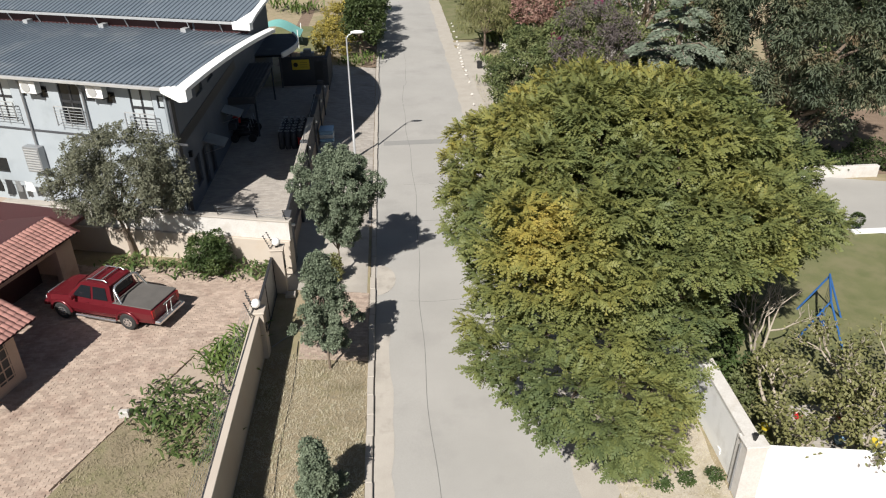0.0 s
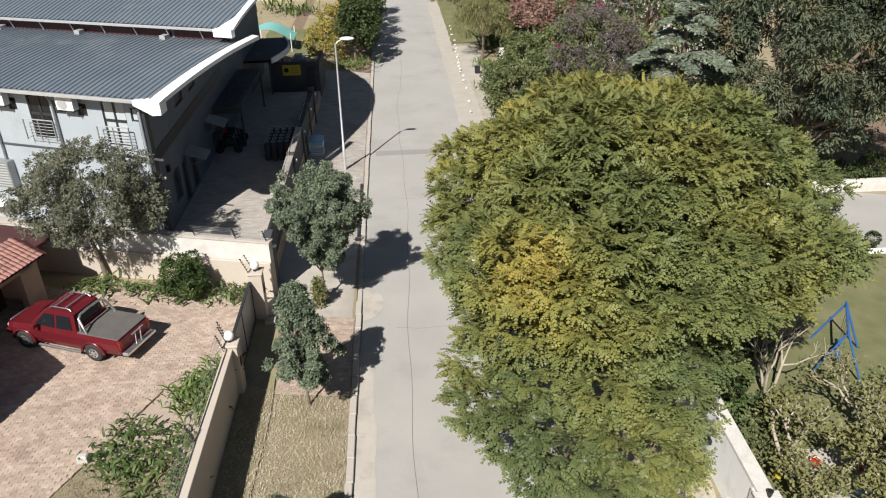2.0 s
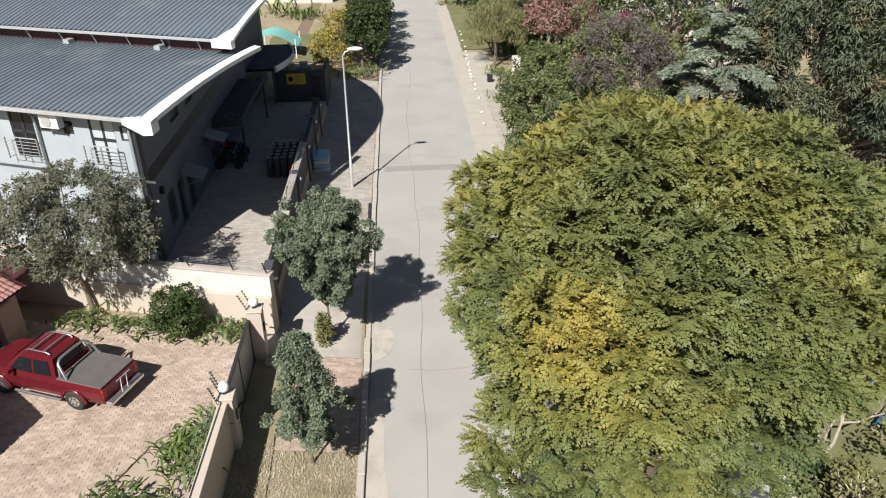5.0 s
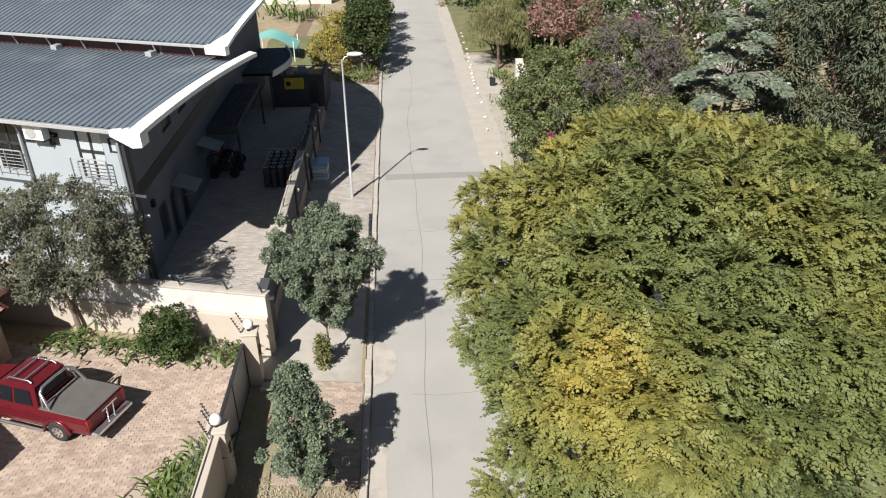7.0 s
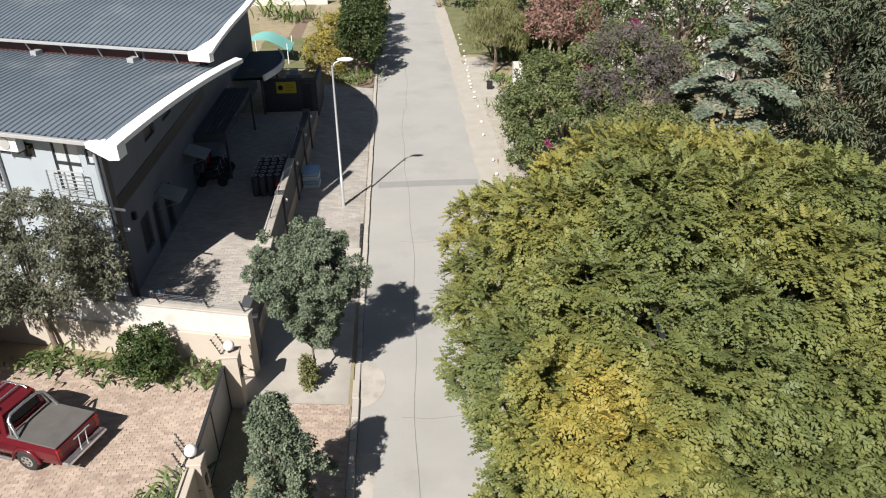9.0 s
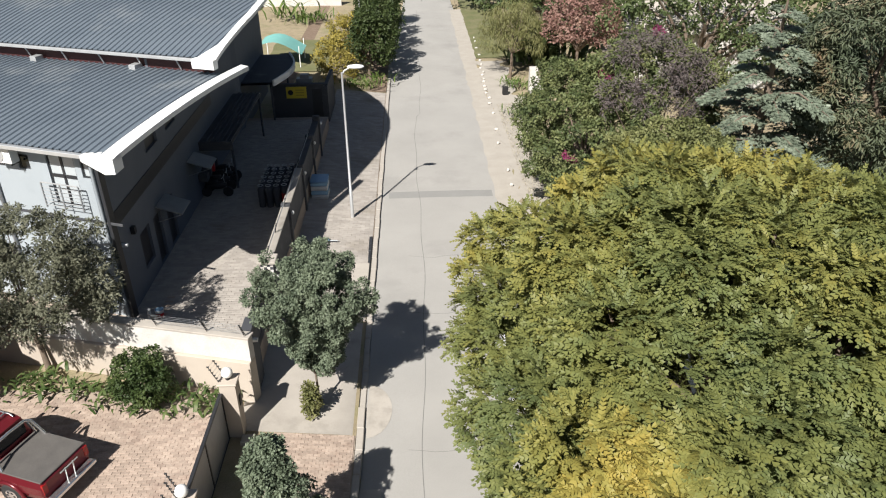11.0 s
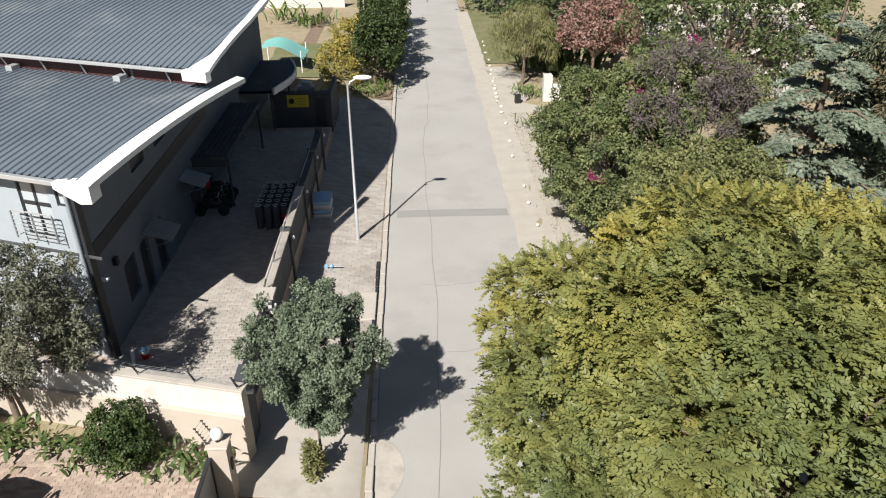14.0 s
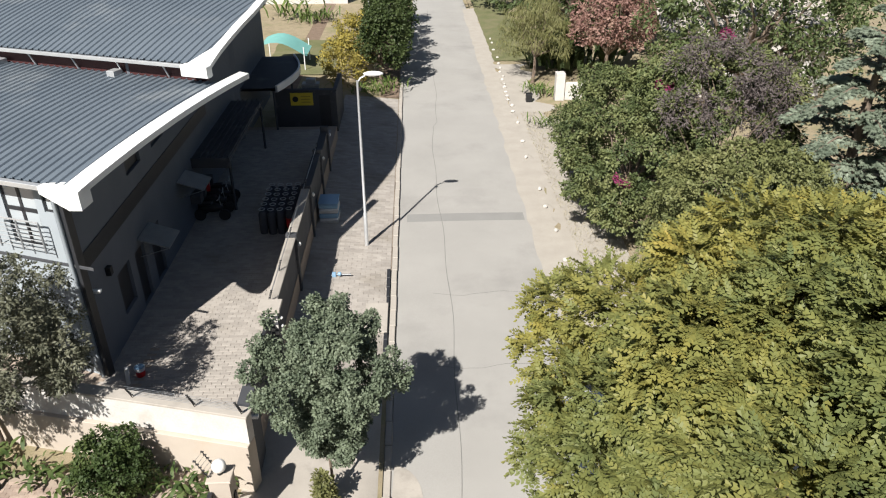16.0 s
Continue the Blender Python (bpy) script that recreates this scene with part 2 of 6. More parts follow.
def leaf_mesh(name, base, way, up, length, width, kind, tint=None):
    """Many leaves in one mesh. base, way, up: arrays of places and directions; kind picks the leaf's cut."""
    if kind == "frond":      # a drooping spine with paired leaflets
        tmpl, faces = [], []
        spine = lambda q: 0.12 * q - 0.5 * q * q
        for i in range(5):
            q = 0.02 + 0.17 * i
            w = 1.0 - 0.55 * abs(q - 0.35) - 0.35 * q
            for sgn in (-1, 1):
                k = len(tmpl)
                tmpl += [(q, 0, spine(q)), (q + 0.15, 0, spine(q + 0.15)), (q + 0.21, sgn * w, spine(q) - 0.06), (q + 0.11, sgn * w * 0.98, spine(q) - 0.05)]
                faces.append((k, k + 1, k + 2, k + 3) if sgn > 0 else (k + 3, k + 2, k + 1, k))
    elif kind == "spray":    # a few narrow leaves fanned from a twig
        tmpl, faces = [], []
        for a, s in ((-1.0, 0.75), (-0.45, 0.95), (0.1, 1.0), (0.6, 0.9), (1.15, 0.7)):
            c, d = math.cos(a), math.sin(a)
            i = len(tmpl)
            tmpl += [(0, 0, 0), (0.5 * s * c + 0.25 * d, 1.6 * s * d - 0.5 * c, 0.12), (s * c, 3.0 * s * d, -0.1), (0.5 * s * c - 0.25 * d, 1.6 * s * d + 0.5 * c, 0.12)]
            faces += [(i, i + 1, i + 2, i + 3)]
    elif kind == "sword":    # long arching strap
        tmpl = [(0, -0.5, 0), (0, 0.5, 0), (0.4, -0.9, 0.1), (0.4, 0.9, 0.1), (0.75, -0.7, -0.02), (0.75, 0.7, -0.02), (1, 0, -0.3)]
        faces = [(0, 2, 3, 1), (2, 4, 5, 3), (4, 6, 5)]
    else:                    # oval, folded along its rib
        tmpl = [(0, 0, 0), (0.35, -1, 0.1), (0.75, -0.7, 0.05), (1, 0, -0.1), (0.75, 0.7, 0.05), (0.35, 1, 0.1)]
        faces = [(0, 1, 2, 3), (0, 3, 4, 5)]
    tm = np.array(tmpl)
    n = len(base)
    side = unit(np.cross(up, way))
    nrm = unit(np.cross(way, side))
    L, W = np.broadcast_to(length, n)[:, None, None], np.broadcast_to(width, n)[:, None, None]
    v = base[:, None, :] + tm[None, :, 0:1] * L * way[:, None, :] + tm[None, :, 1:2] * W * side[:, None, :] + tm[None, :, 2:3] * L * nrm[:, None, :]
    nt = len(tm)
    me = bpy.data.meshes.new(name)
    counts = np.array([len(f) for f in faces])
    flat = np.concatenate([np.array(f) for f in faces])
    loops = (flat[None, :] + (np.arange(n) * nt)[:, None]).ravel()
    tot = np.tile(counts, n)
    me.vertices.add(n * nt)
    me.vertices.foreach_set("co", v.reshape(-1).astype(np.float32))
    me.loops.add(len(loops))
    me.loops.foreach_set("vertex_index", loops.astype(np.int32))
    me.polygons.add(len(tot))
    me.polygons.foreach_set("loop_start", (np.cumsum(tot) - tot).astype(np.int32))
    me.polygons.foreach_set("loop_total", tot.astype(np.int32))
    me.update(calc_edges=True)
    if tint is not None:     # how far each leaf has turned, from green (0) to yellow (1)
        at = me.attributes.new("turning", "FLOAT", "POINT")
        at.data.foreach_set("value", np.repeat(tint, nt).astype(np.float32))
    return me


def cloud(lobes, n, seed, shell=0.35, cut=None):
    """Places in the outer shell of several lobes (centre, radii), none deep inside another, and the way outwards."""
    g = np.random.default_rng(seed)
    c = np.array([l[0] for l in lobes], float)
    r = np.array([l[1] if not isinstance(l[1], (int, float)) else (l[1],) * 3 for l in lobes], float)
    area = (r[:, 0] * r[:, 1] + r[:, 1] * r[:, 2] + r[:, 0] * r[:, 2])
    pick = g.choice(len(lobes), size=n * 3, p=area / area.sum())
    d = unit(g.normal(size=(n * 3, 3)))
    k = 1 - shell * g.random(n * 3) ** 1.6
    p = c[pick] + d * r[pick] * k[:, None]
    out = unit(d / r[pick])
    keep = np.ones(len(p), bool)
    for i in range(len(lobes)):
        q = (((p - c[i]) / r[i]) ** 2).sum(1)
        keep &= (q > 0.62) | (pick == i)
    if cut is not None:
        keep &= cut(p)
    p, out = p[keep][:n], out[keep][:n]
    return p, out


def lobes_on(centre, radii, count, size, seed, low=-0.3, flat=0.7):
    """Clumps spread evenly over a rounded crown."""
    g = np.random.default_rng(seed)
    made = []
    for i in range(count):
        z = 1 - (1 - low) * (i + 0.5) / count
        a = i * 2.399963 + g.uniform(-0.35, 0.35)
        s = math.sqrt(max(0, 1 - z * z))
        k = g.uniform(0.78, 1.0)
        p = (centre[0] + radii[0] * s * math.cos(a) * k, centre[1] + radii[1] * s * math.sin(a) * k, centre[2] + radii[2] * z * k)
        q = size * g.uniform(0.6, 1.35)
        made.append((p, (q, q, q * flat)))
    return made


def limbs(b, foot, fork, targets, r0, seed, bend=0.25):
    """A tapered trunk from foot to fork, and limbs on to the targets."""
    g = random.Random(seed)
    foot, fork = Vector(foot), Vector(fork)
    mid = foot.lerp(fork, 0.5) + Vector((g.uniform(-1, 1), g.uniform(-1, 1), 0)) * r0 * 0.6
    b.tube([foot - Vector((0, 0, 0.1)), foot + (fork - foot) * 0.06, mid, fork], [r0 * 1.5, r0 * 1.1, r0 * 0.9, r0 * 0.75], 9)
    for t in targets:
        t = Vector(t)
        q = fork.lerp(t, 0.5) + Vector((g.uniform(-1, 1), g.uniform(-1, 1), g.uniform(0, 1))) * (t - fork).length * bend * 0.6
        b.tube([fork, fork.lerp(q, 0.5), q, q.lerp(t, 0.5), t], [r0 * 0.6, r0 * 0.45, r0 * 0.33, r0 * 0.22, r0 * 0.08], 6)
    return b


def tree(name, label, category, foot, fork, lobes, leaves, size, aspect, kind, leaf, bark, r0, seed, droop=0.3, spread=0.9, group="", reach=14, shell=0.4, tuft=0.0):
    """A tree or shrub: trunk with limbs, and a crown of leaves."""
    t = thing(name, label, category, group, foot)
    off = Vector(foot)
    g = random.Random(seed)
    goals = [Vector(c) + Vector((0, 0, -0.2)) for c, r in g.sample(lobes, min(reach, len(lobes)))]
    b = limbs(Build(), (0, 0, 0), Vector(fork) - off, [c - off for c in goals], r0, seed)
    part("trunk", b, bark, t)
    gg = np.random.default_rng(seed + 5)
    tuft = tuft or 1.5 * size
    per = 14
    c, co = cloud(lobes, max(20, leaves // per), seed, shell)
    ball = unit(gg.normal(size=(len(c) * per, 3)))
    out = np.repeat(co, per, 0)
    way = unit(ball + 0.7 * out + np.array([0, 0, 0.25]))
    p = np.repeat(c, per, 0) + way * (tuft * gg.uniform(0.15, 1.0, (len(ball), 1)))
    way = unit(way + spread * gg.normal(size=p.shape) * 0.4 + np.array([0, 0, -droop]))
    up = unit(out + np.array([0, 0, 0.8]) + 0.45 * gg.normal(size=p.shape))
    L = size * gg.uniform(0.65, 1.3, len(p))
    part("crown", leaf_mesh("crown", p - np.array(off), way, up, L, L * aspect, kind), leaf, t)
    return t


# the big spreading tree over the street
J = lobes_on((5.8, 22.4, 5.8), (5.7, 6.4, 4.6), 190, 0.85, 3, low=-0.2, flat=0.62) + lobes_on((5.8, 22.4, 5.6), (4.4, 5.0, 3.6), 50, 1.1, 13, low=0.0, flat=0.7)
J = [l for l in J if not (l[0][0] > 4.6 and l[0][1] < 19.5 and l[0][2] < 6.2) and not (l[0][0] < 3 and l[0][1] < 17.5 and l[0][2] < 6)]
J += [((x, y, z), (q, q, q * 0.6)) for x, y, z, q in (
    (0.3, 17.4, 4.6, 0.9), (0.4, 16.0, 4.6, 1.0), (1.0, 15.2, 4.5, 1.1), (2.0, 14.4, 4.5, 1.1), (3.2, 14.2, 4.4, 1.1), (4.2, 14.4, 4.2, 1.0), (1.7, 16.4, 5.0, 1.2), (3.2, 15.8, 5.0, 1.2), (4.7, 15.4, 4.8, 1.1),
    (2.6, 13.3, 4.2, 0.9), (1.5, 14.0, 4.1, 0.8), (3.6, 13.2, 3.8, 0.9), (2.6, 12.8, 3.7, 0.6), (1.2, 18.0, 7.8, 0.9), (1.6, 17.0, 7.2, 1.0), (2.4, 16.6, 7.4, 1.0), (1.0, 17.8, 6.8, 0.9), (3.4, 17.2, 8.2, 1.0),
    (6.4, 16.2, 7.0, 0.9), (5.2, 16.2, 7.1, 1.0), (4.0, 16.2, 6.9, 0.9), (2.9, 16.0, 6.6, 0.8), (0.3, 26.0, 6.3, 0.8), (0.7, 24.8, 6.6, 0.9), (0.6, 26.8, 6.9, 0.8), (0.6, 22.6, 6.6, 0.9), (0.9, 20.4, 6.8, 1.0), (0.7, 19.0, 6.4, 0.9), (1.5, 26.6, 7.4, 0.9),
    (7.4, 16.8, 6.8, 0.9), (9.4, 18.6, 7.2, 1.0), (8.5, 17.6, 6.9, 0.9), (3.2, 18.0, 5.6, 1.5), (2.6, 20.5, 5.6, 1.8),
    (0.8, 17.6, 5.6, 0.9), (1.3, 18.6, 5.6, 1.0), (0.7, 19.0, 5.2, 0.8), (1.6, 17.2, 6.0, 1.1), (2.8, 16.8, 5.8, 1.1), (4.2, 16.6, 5.7, 1.0), (0.7, 20.2, 5.6, 0.9), (5.6, 16.2, 5.4, 1.0),
    (1.5, 15.5, 4.2, 1.2), (2.8, 14.8, 4.1, 1.2), (3.8, 15.2, 4.0, 1.2), (0.9, 16.6, 4.2, 1.0), (2.4, 16.2, 4.6, 1.2))]


def jacaranda(foot, fork, whorls, per, seed):
    """Feathery leaves in whorls at the ends of the twigs, greener low down, yellower at the crown's edge and on one limb."""
    t = thing("jacaranda_tree", "large spreading feathery tree, green turning yellow, over the street", "tree", "", foot)
    off = Vector(foot)
    g = random.Random(seed)
    goals = [Vector(c) - Vector((0, 0, 0.25)) for c, r in g.sample(J, 60)]
    part("trunk", limbs(Build(), (0, 0, 0), Vector(fork) - off, [c - off for c in goals], 0.3, seed), BARK, t)
    gg = np.random.default_rng(seed)
    c, co = cloud(J, whorls * 2, seed, 0.55)
    pick = (co[:, 2] > -0.25) | (gg.random(len(c)) < 0.25)
    c, co = c[pick][:whorls], co[pick][:whorls]
    near = lambda p, r: np.exp(-(((c - np.array(p)) / np.array(r)) ** 2).sum(1))
    turn = 0.40 + 0.05 * gg.normal(size=len(c)) + 0.14 * np.sin(c[:, 0] * 1.1 + c[:, 1] * 0.7) * np.sin(c[:, 1] * 0.9 - c[:, 2])
    turn += 0.42 * near((1.6, 17.2, 7.4), (1.3, 1.5, 1.4)) + 0.24 * near((0.6, 26.0, 6.8), (1.2, 3.0, 1.8)) + 0.30 * near((6.8, 26.4, 9.8), (3.6, 2.2, 1.8)) + 0.16 * near((4.0, 25.0, 9.0), (3.5, 4.0, 2.0))
    turn -= 0.08 * ((c[:, 1] < 16.5) & (c[:, 2] < 6.2))
    n = len(c) * per
    axis = np.repeat(unit(0.55 * co + np.array([0, 0, 0.75]) + 0.2 * gg.normal(size=c.shape)), per, 0)
    s1 = unit(np.cross(axis, np.array([0.31, 0.95, 0.1])))
    s2 = np.cross(axis, s1)
    a = (np.tile(np.arange(per), len(c)) + gg.uniform(-0.3, 0.3, n)) * 2 * math.pi / per + np.repeat(gg.uniform(0, 6.28, len(c)), per)
    fall = np.repeat(unit(co * np.array([1, 1, 0.15]) + np.array([0, -0.15, 0])), per, 0)
    way = unit(0.62 * (np.cos(a)[:, None] * s1 + np.sin(a)[:, None] * s2) + 0.85 * fall + axis * gg.uniform(-0.25, 0.5, (n, 1)))
    base = np.repeat(c, per, 0) + way * 0.03
    L = 0.40 * gg.uniform(0.6, 1.25, n)
    tint = np.clip(np.repeat(turn, per) + 0.045 * gg.normal(size=n), 0, 1)
    part("crown", leaf_mesh("crown", base - np.array(off), way, axis, L, L * 0.155, "frond", tint), JACA, t)
    return t


jacaranda((5.6, 20.2, 0.05), (5.5, 20.2, 2.6), 14000, 6, 11)


def crown_lobes(x, y, z0, z1, wide, count, size, seed, lean=0.0):
    """Small clumps through an uneven crown; wide gives its half-width from the bottom (0) to the top (1)."""
    g = random.Random(seed)
    made = []
    for i in range(count):
        k = (i + g.random()) / count
        a = i * 2.399963 + g.uniform(-0.5, 0.5)
        w = wide(k) * (0.82 + 0.27 * math.sin(3 * a + 7 * k + seed) + 0.16 * math.sin(7 * a - 13 * k))
        r = min(w, 1.05 * wide(k)) * math.sqrt(g.uniform(0.08, 1.0))
        q = size * g.uniform(0.7, 1.3)
        made.append(((x + r * math.cos(a) + lean * k, y + r * math.sin(a), z0 + (z1 - z0) * k + g.uniform(-0.1, 0.1)), (q, q, q * 0.9)))
    return made


def young(foot, lobes, leaves, seed, label):
    return tree("street_tree", label, "tree", foot, (foot[0], foot[1], foot[2] + 1.3), lobes, int(leaves * 1.45), 0.06, 0.38, "oval", YOUNG, BARK, 0.045, seed, group="young street trees", reach=16, shell=0.6, tuft=0.10, droop=0.1)


young((-4.9, 21.4, 0.27), crown_lobes(-4.9, 21.35, 1.55, 4.95, lambda k: 0.10 + 1.28 * (1 - k) ** 0.75 * min(1.0, 0.45 + 3.2 * k), 92, 0.17, 4), 27000, 21, "small grey-green young tree on the grass verge")
young((-4.85, 28.0, 0.27), crown_lobes(-4.6, 27.9, 2.2, 6.0, lambda k: 0.35 + 1.75 * min(1.0, 0.15 + 1.45 * k) * (1.0 if k < 0.72 else 1.0 - 1.5 * (k - 0.72)), 205, 0.21, 5), 60000, 22, "larger grey-green young tree by the driveway")
young((-4.9, 14.9, 0.27), crown_lobes(-4.85, 14.9, 0.7, 2.85, lambda k: 0.08 + 0.85 * (1 - k) ** 0.8 * min(1.0, 0.5 + 3.0 * k), 50, 0.16, 6), 13000, 23, "small grey-green young tree close to the kerb")
tree("olive_tree", "grey-leaved olive tree with a leaning trunk in the planting bed", "tree", (-14.0, 29.4, 0.85), (-14.3, 29.6, 2.6), lobes_on((-13.5, 29.0, 4.9), (2.8, 2.2, 2.0), 60, 0.42, 7, low=-0.85, flat=0.85) + lobes_on((-13.4, 29.0, 4.6), (1.7, 1.4, 1.3), 22, 0.42, 17, low=-0.7), 40000, 0.10, 0.12, "spray", OLIVE, BARK, 0.10, 24, reach=14, shell=0.7)

# ---- more materials ----
ROOFMETAL = surface("painted_roof_sheet", (0.115, 0.142, 0.17), (0.165, 0.195, 0.225), 2.0, 0.45, 0.1, 0.05, (0.26, 0.28, 0.29), 3.0, 0.3, metal=0.15, depth=0.002)
WHITE = surface("white_paint", (0.72, 0.72, 0.70), (0.82, 0.82, 0.80), 0.8, 0.5, 0.1, 0.03, (0.60, 0.59, 0.56), 1.0, 0.3, depth=0.002)
MAROON = surface("maroon_paint", (0.045, 0.012, 0.012), (0.07, 0.02, 0.02), 0.6, 0.6, 0.1, 0.03)
DARKPAINT = surface("dark_frame_paint", (0.02, 0.021, 0.024), (0.035, 0.036, 0.04), 0.5, 0.5, 0.1, 0.03)
GREYSTEEL = surface("grey_steel", (0.25, 0.26, 0.27), (0.36, 0.37, 0.38), 0.4, 0.45, 0.1, 0.02, metal=0.5)
GALV = surface("galvanised_steel", (0.48, 0.49, 0.50), (0.62, 0.63, 0.63), 0.5, 0.4, 0.1, 0.02, metal=0.5)
GLASS = plain("window_glass", (0.012, 0.014, 0.017), 0.08, 0.0, 0.45)
PALEGLASS = plain("curtained_glass", (0.42, 0.46, 0.48), 0.12, 0.0, 0.7)
TILE = surface("clay_roof_tile", (0.20, 0.09, 0.075), (0.36, 0.19, 0.16), 0.4, 0.8, 0.3, 0.02, (0.20, 0.10, 0.08), 0.8, 0.35, depth=0.004, object_random=0.18)
TILES = surface("clay_roof_tiles", (0.30, 0.13, 0.10), (0.46, 0.25, 0.20), 0.4, 0.8, 0.3, 0.02, (0.20, 0.10, 0.08), 0.8, 0.35, depth=0.004, island=0.18)
HOUSEWALL = surface("salmon_plaster", (0.42, 0.30, 0.23), (0.52, 0.39, 0.31), 1.0, 0.85, 0.3, 0.02, (0.34, 0.24, 0.18), 1.2, 0.3, depth=0.004)
REDCAR = plain("red_car_paint", (0.13, 0.013, 0.019), 0.25, 0.25, 0.6)
CHROME = plain("brushed_chrome", (0.72, 0.72, 0.72), 0.25, 0.9)
RUBBER = surface("rubber", (0.015, 0.015, 0.015), (0.03, 0.03, 0.03), 0.2, 0.8, 0.2, 0.01)
CANVAS = surface("dusty_black_canvas", (0.07, 0.065, 0.06), (0.12, 0.11, 0.10), 0.5, 0.85, 0.2, 0.02)
WHITECAR = plain("white_car_paint", (0.78, 0.78, 0.78), 0.25, 0.0, 0.6)
REDLAMP = plain("red_lamp_plastic", (0.30, 0.01, 0.01), 0.2)
CLEARLAMP = plain("clear_lamp_plastic", (0.65, 0.65, 0.66), 0.12)
OPAL = plain("opal_globe", (0.80, 0.79, 0.76), 0.3)
YELLOW = surface("yellow_sign_paint", (0.55, 0.42, 0.03), (0.65, 0.50, 0.05), 0.5, 0.6, 0.0, 0.05)
BLACK = plain("black_paint", (0.012, 0.012, 0.013), 0.6)
TURQ = surface("turquoise_shade_cloth", (0.14, 0.36, 0.33), (0.20, 0.45, 0.41), 0.5, 0.8, 0.3, 0.03)
BLUE = plain("blue_enamel", (0.03, 0.11, 0.30), 0.5)
STONEWHITE = surface("whitewashed_stone", (0.42, 0.40, 0.36), (0.58, 0.56, 0.52), 0.3, 0.9, 0.4, 0.04, (0.40, 0.36, 0.31), 0.3, 0.3, object_random=0.1)
REDPLASTIC = plain("red_plastic", (0.45, 0.02, 0.02), 0.35)
BLUEPLASTIC = plain("pale_blue_plastic", (0.22, 0.36, 0.50), 0.2)
PINK = foliage("bougainvillea_flower", [(0.20, 0.03, 0.09), (0.32, 0.05, 0.15)], clump=0.4)
DRYTWIG = foliage("dry_purple_twigs", [(0.09, 0.075, 0.072), (0.14, 0.115, 0.11), (0.21, 0.175, 0.165)], clump=0.6, clear=0.1)
REDLEAF = foliage("russet_leaf", [(0.19, 0.10, 0.085), (0.29, 0.17, 0.14), (0.36, 0.25, 0.19)], clump=0.8)
CEDAR = foliage("blue_cedar_needle", [(0.09, 0.115, 0.082), (0.18, 0.215, 0.155), (0.30, 0.34, 0.26)], clump=0.6, clear=0.1)
OLIVEBRIGHT = foliage("olive_yellow_leaf", [(0.10, 0.118, 0.045), (0.165, 0.18, 0.07), (0.25, 0.25, 0.105)], clump=1.0, clear=0.25)
HEDGELEAF = foliage("hedge_leaf", [(0.05, 0.072, 0.03), (0.095, 0.12, 0.046), (0.155, 0.175, 0.068), (0.22, 0.225, 0.10)], clump=0.9, clear=0.15)
WILLOW = foliage("willow_leaf", [(0.11, 0.12, 0.045), (0.18, 0.18, 0.07), (0.25, 0.24, 0.11)], clump=0.8)
OLIVEGREEN = foliage("olive_green_leaf", [(0.075, 0.09, 0.038), (0.125, 0.145, 0.058), (0.20, 0.205, 0.09)], clump=1.2)
BIGDARK = foliage("grey_green_big_leaf", [(0.04, 0.056, 0.034), (0.07, 0.088, 0.052), (0.10, 0.115, 0.065), (0.17, 0.115, 0.065)], clump=2.0, clear=0.12)
AUTUMN = foliage("yellow_autumn_leaf", [(0.16, 0.15, 0.05), (0.30, 0.25, 0.06), (0.42, 0.34, 0.07)], clump=0.7)
STREETDARK = foliage("dark_street_leaf", [(0.03, 0.045, 0.015), (0.055, 0.08, 0.025), (0.09, 0.11, 0.04)], clump=0.8)
STRAP = foliage("strap_leaf", [(0.05, 0.09, 0.02), (0.10, 0.15, 0.035), (0.20, 0.24, 0.07)], clump=0.5)
AGAPANTHUS = foliage("bed_leaf", [(0.03, 0.056, 0.016), (0.06, 0.098, 0.027), (0.11, 0.15, 0.048), (0.16, 0.16, 0.075)], clump=0.4)

# ---- street edge ----
def scatter_sheet(name, x0, x1, y0, y1, z, material, label, category, seed, wob=0.25, step=0.8, slope=0.0):
    """A thin sheet with a wandering outline."""
    g = random.Random(seed)
    ny = max(2, int((y1 - y0) / step))
    rows = []
    for i in range(ny + 1):
        y = y0 + (y1 - y0) * i / ny
        a, c = x0 + g.uniform(-wob, wob) * 0.3, x1 + g.uniform(-wob, wob)
        rows.append([(a + (c - a) * k / 4, y, z + slope * (a + (c - a) * k / 4 - x0)) for k in range(5)])
    return setting(name, Build().grid(rows), material, label, category)


kerb = thing("kerb", "weathered concrete kerb along the street", "kerb", kind="structure")
for i in range(75):
    b = Build()
    b.box((-3.56, 0, -0.1), (-3.33, 0.985, 0.135), 0.02)
    if i == 0:
        _kerb_mesh = b.mesh("kerb_stone")
        _kerb_mesh.materials.append(CONCRETE)
    o = part("kerb_stone", _kerb_mesh, None, kerb)
    o.location = (0.012 * math.sin(i * 1.7), 10 + i, 0.006 * math.sin(i * 2.9) - (0.085 if 17 < i < 23 else 0))
scatter_sheet("gutter", -3.33, -2.72, 5, 24.5, 0.014, CONCRETE, "pale sandy concrete strip in the gutter", "gutter", 5, 0.08, slope=0.004)
scatter_sheet("sand_edge", 2.75, 4.1, -10, 95, 0.015, SAND, "pale sand washed over the edge of the street", "sand", 6, 0.3, slope=0.03)
scatter_sheet("verge_sand", 4.0, 6.4, 31, 72, 0.085, SAND, "trodden sandy verge beside the street", "verge", 8, 0.7)
scatter_sheet("verge_lawn", 4.0, 7.5, 73, 130, 0.12, LAWN, "green lawn verge beside the street", "verge", 9, 0.2)
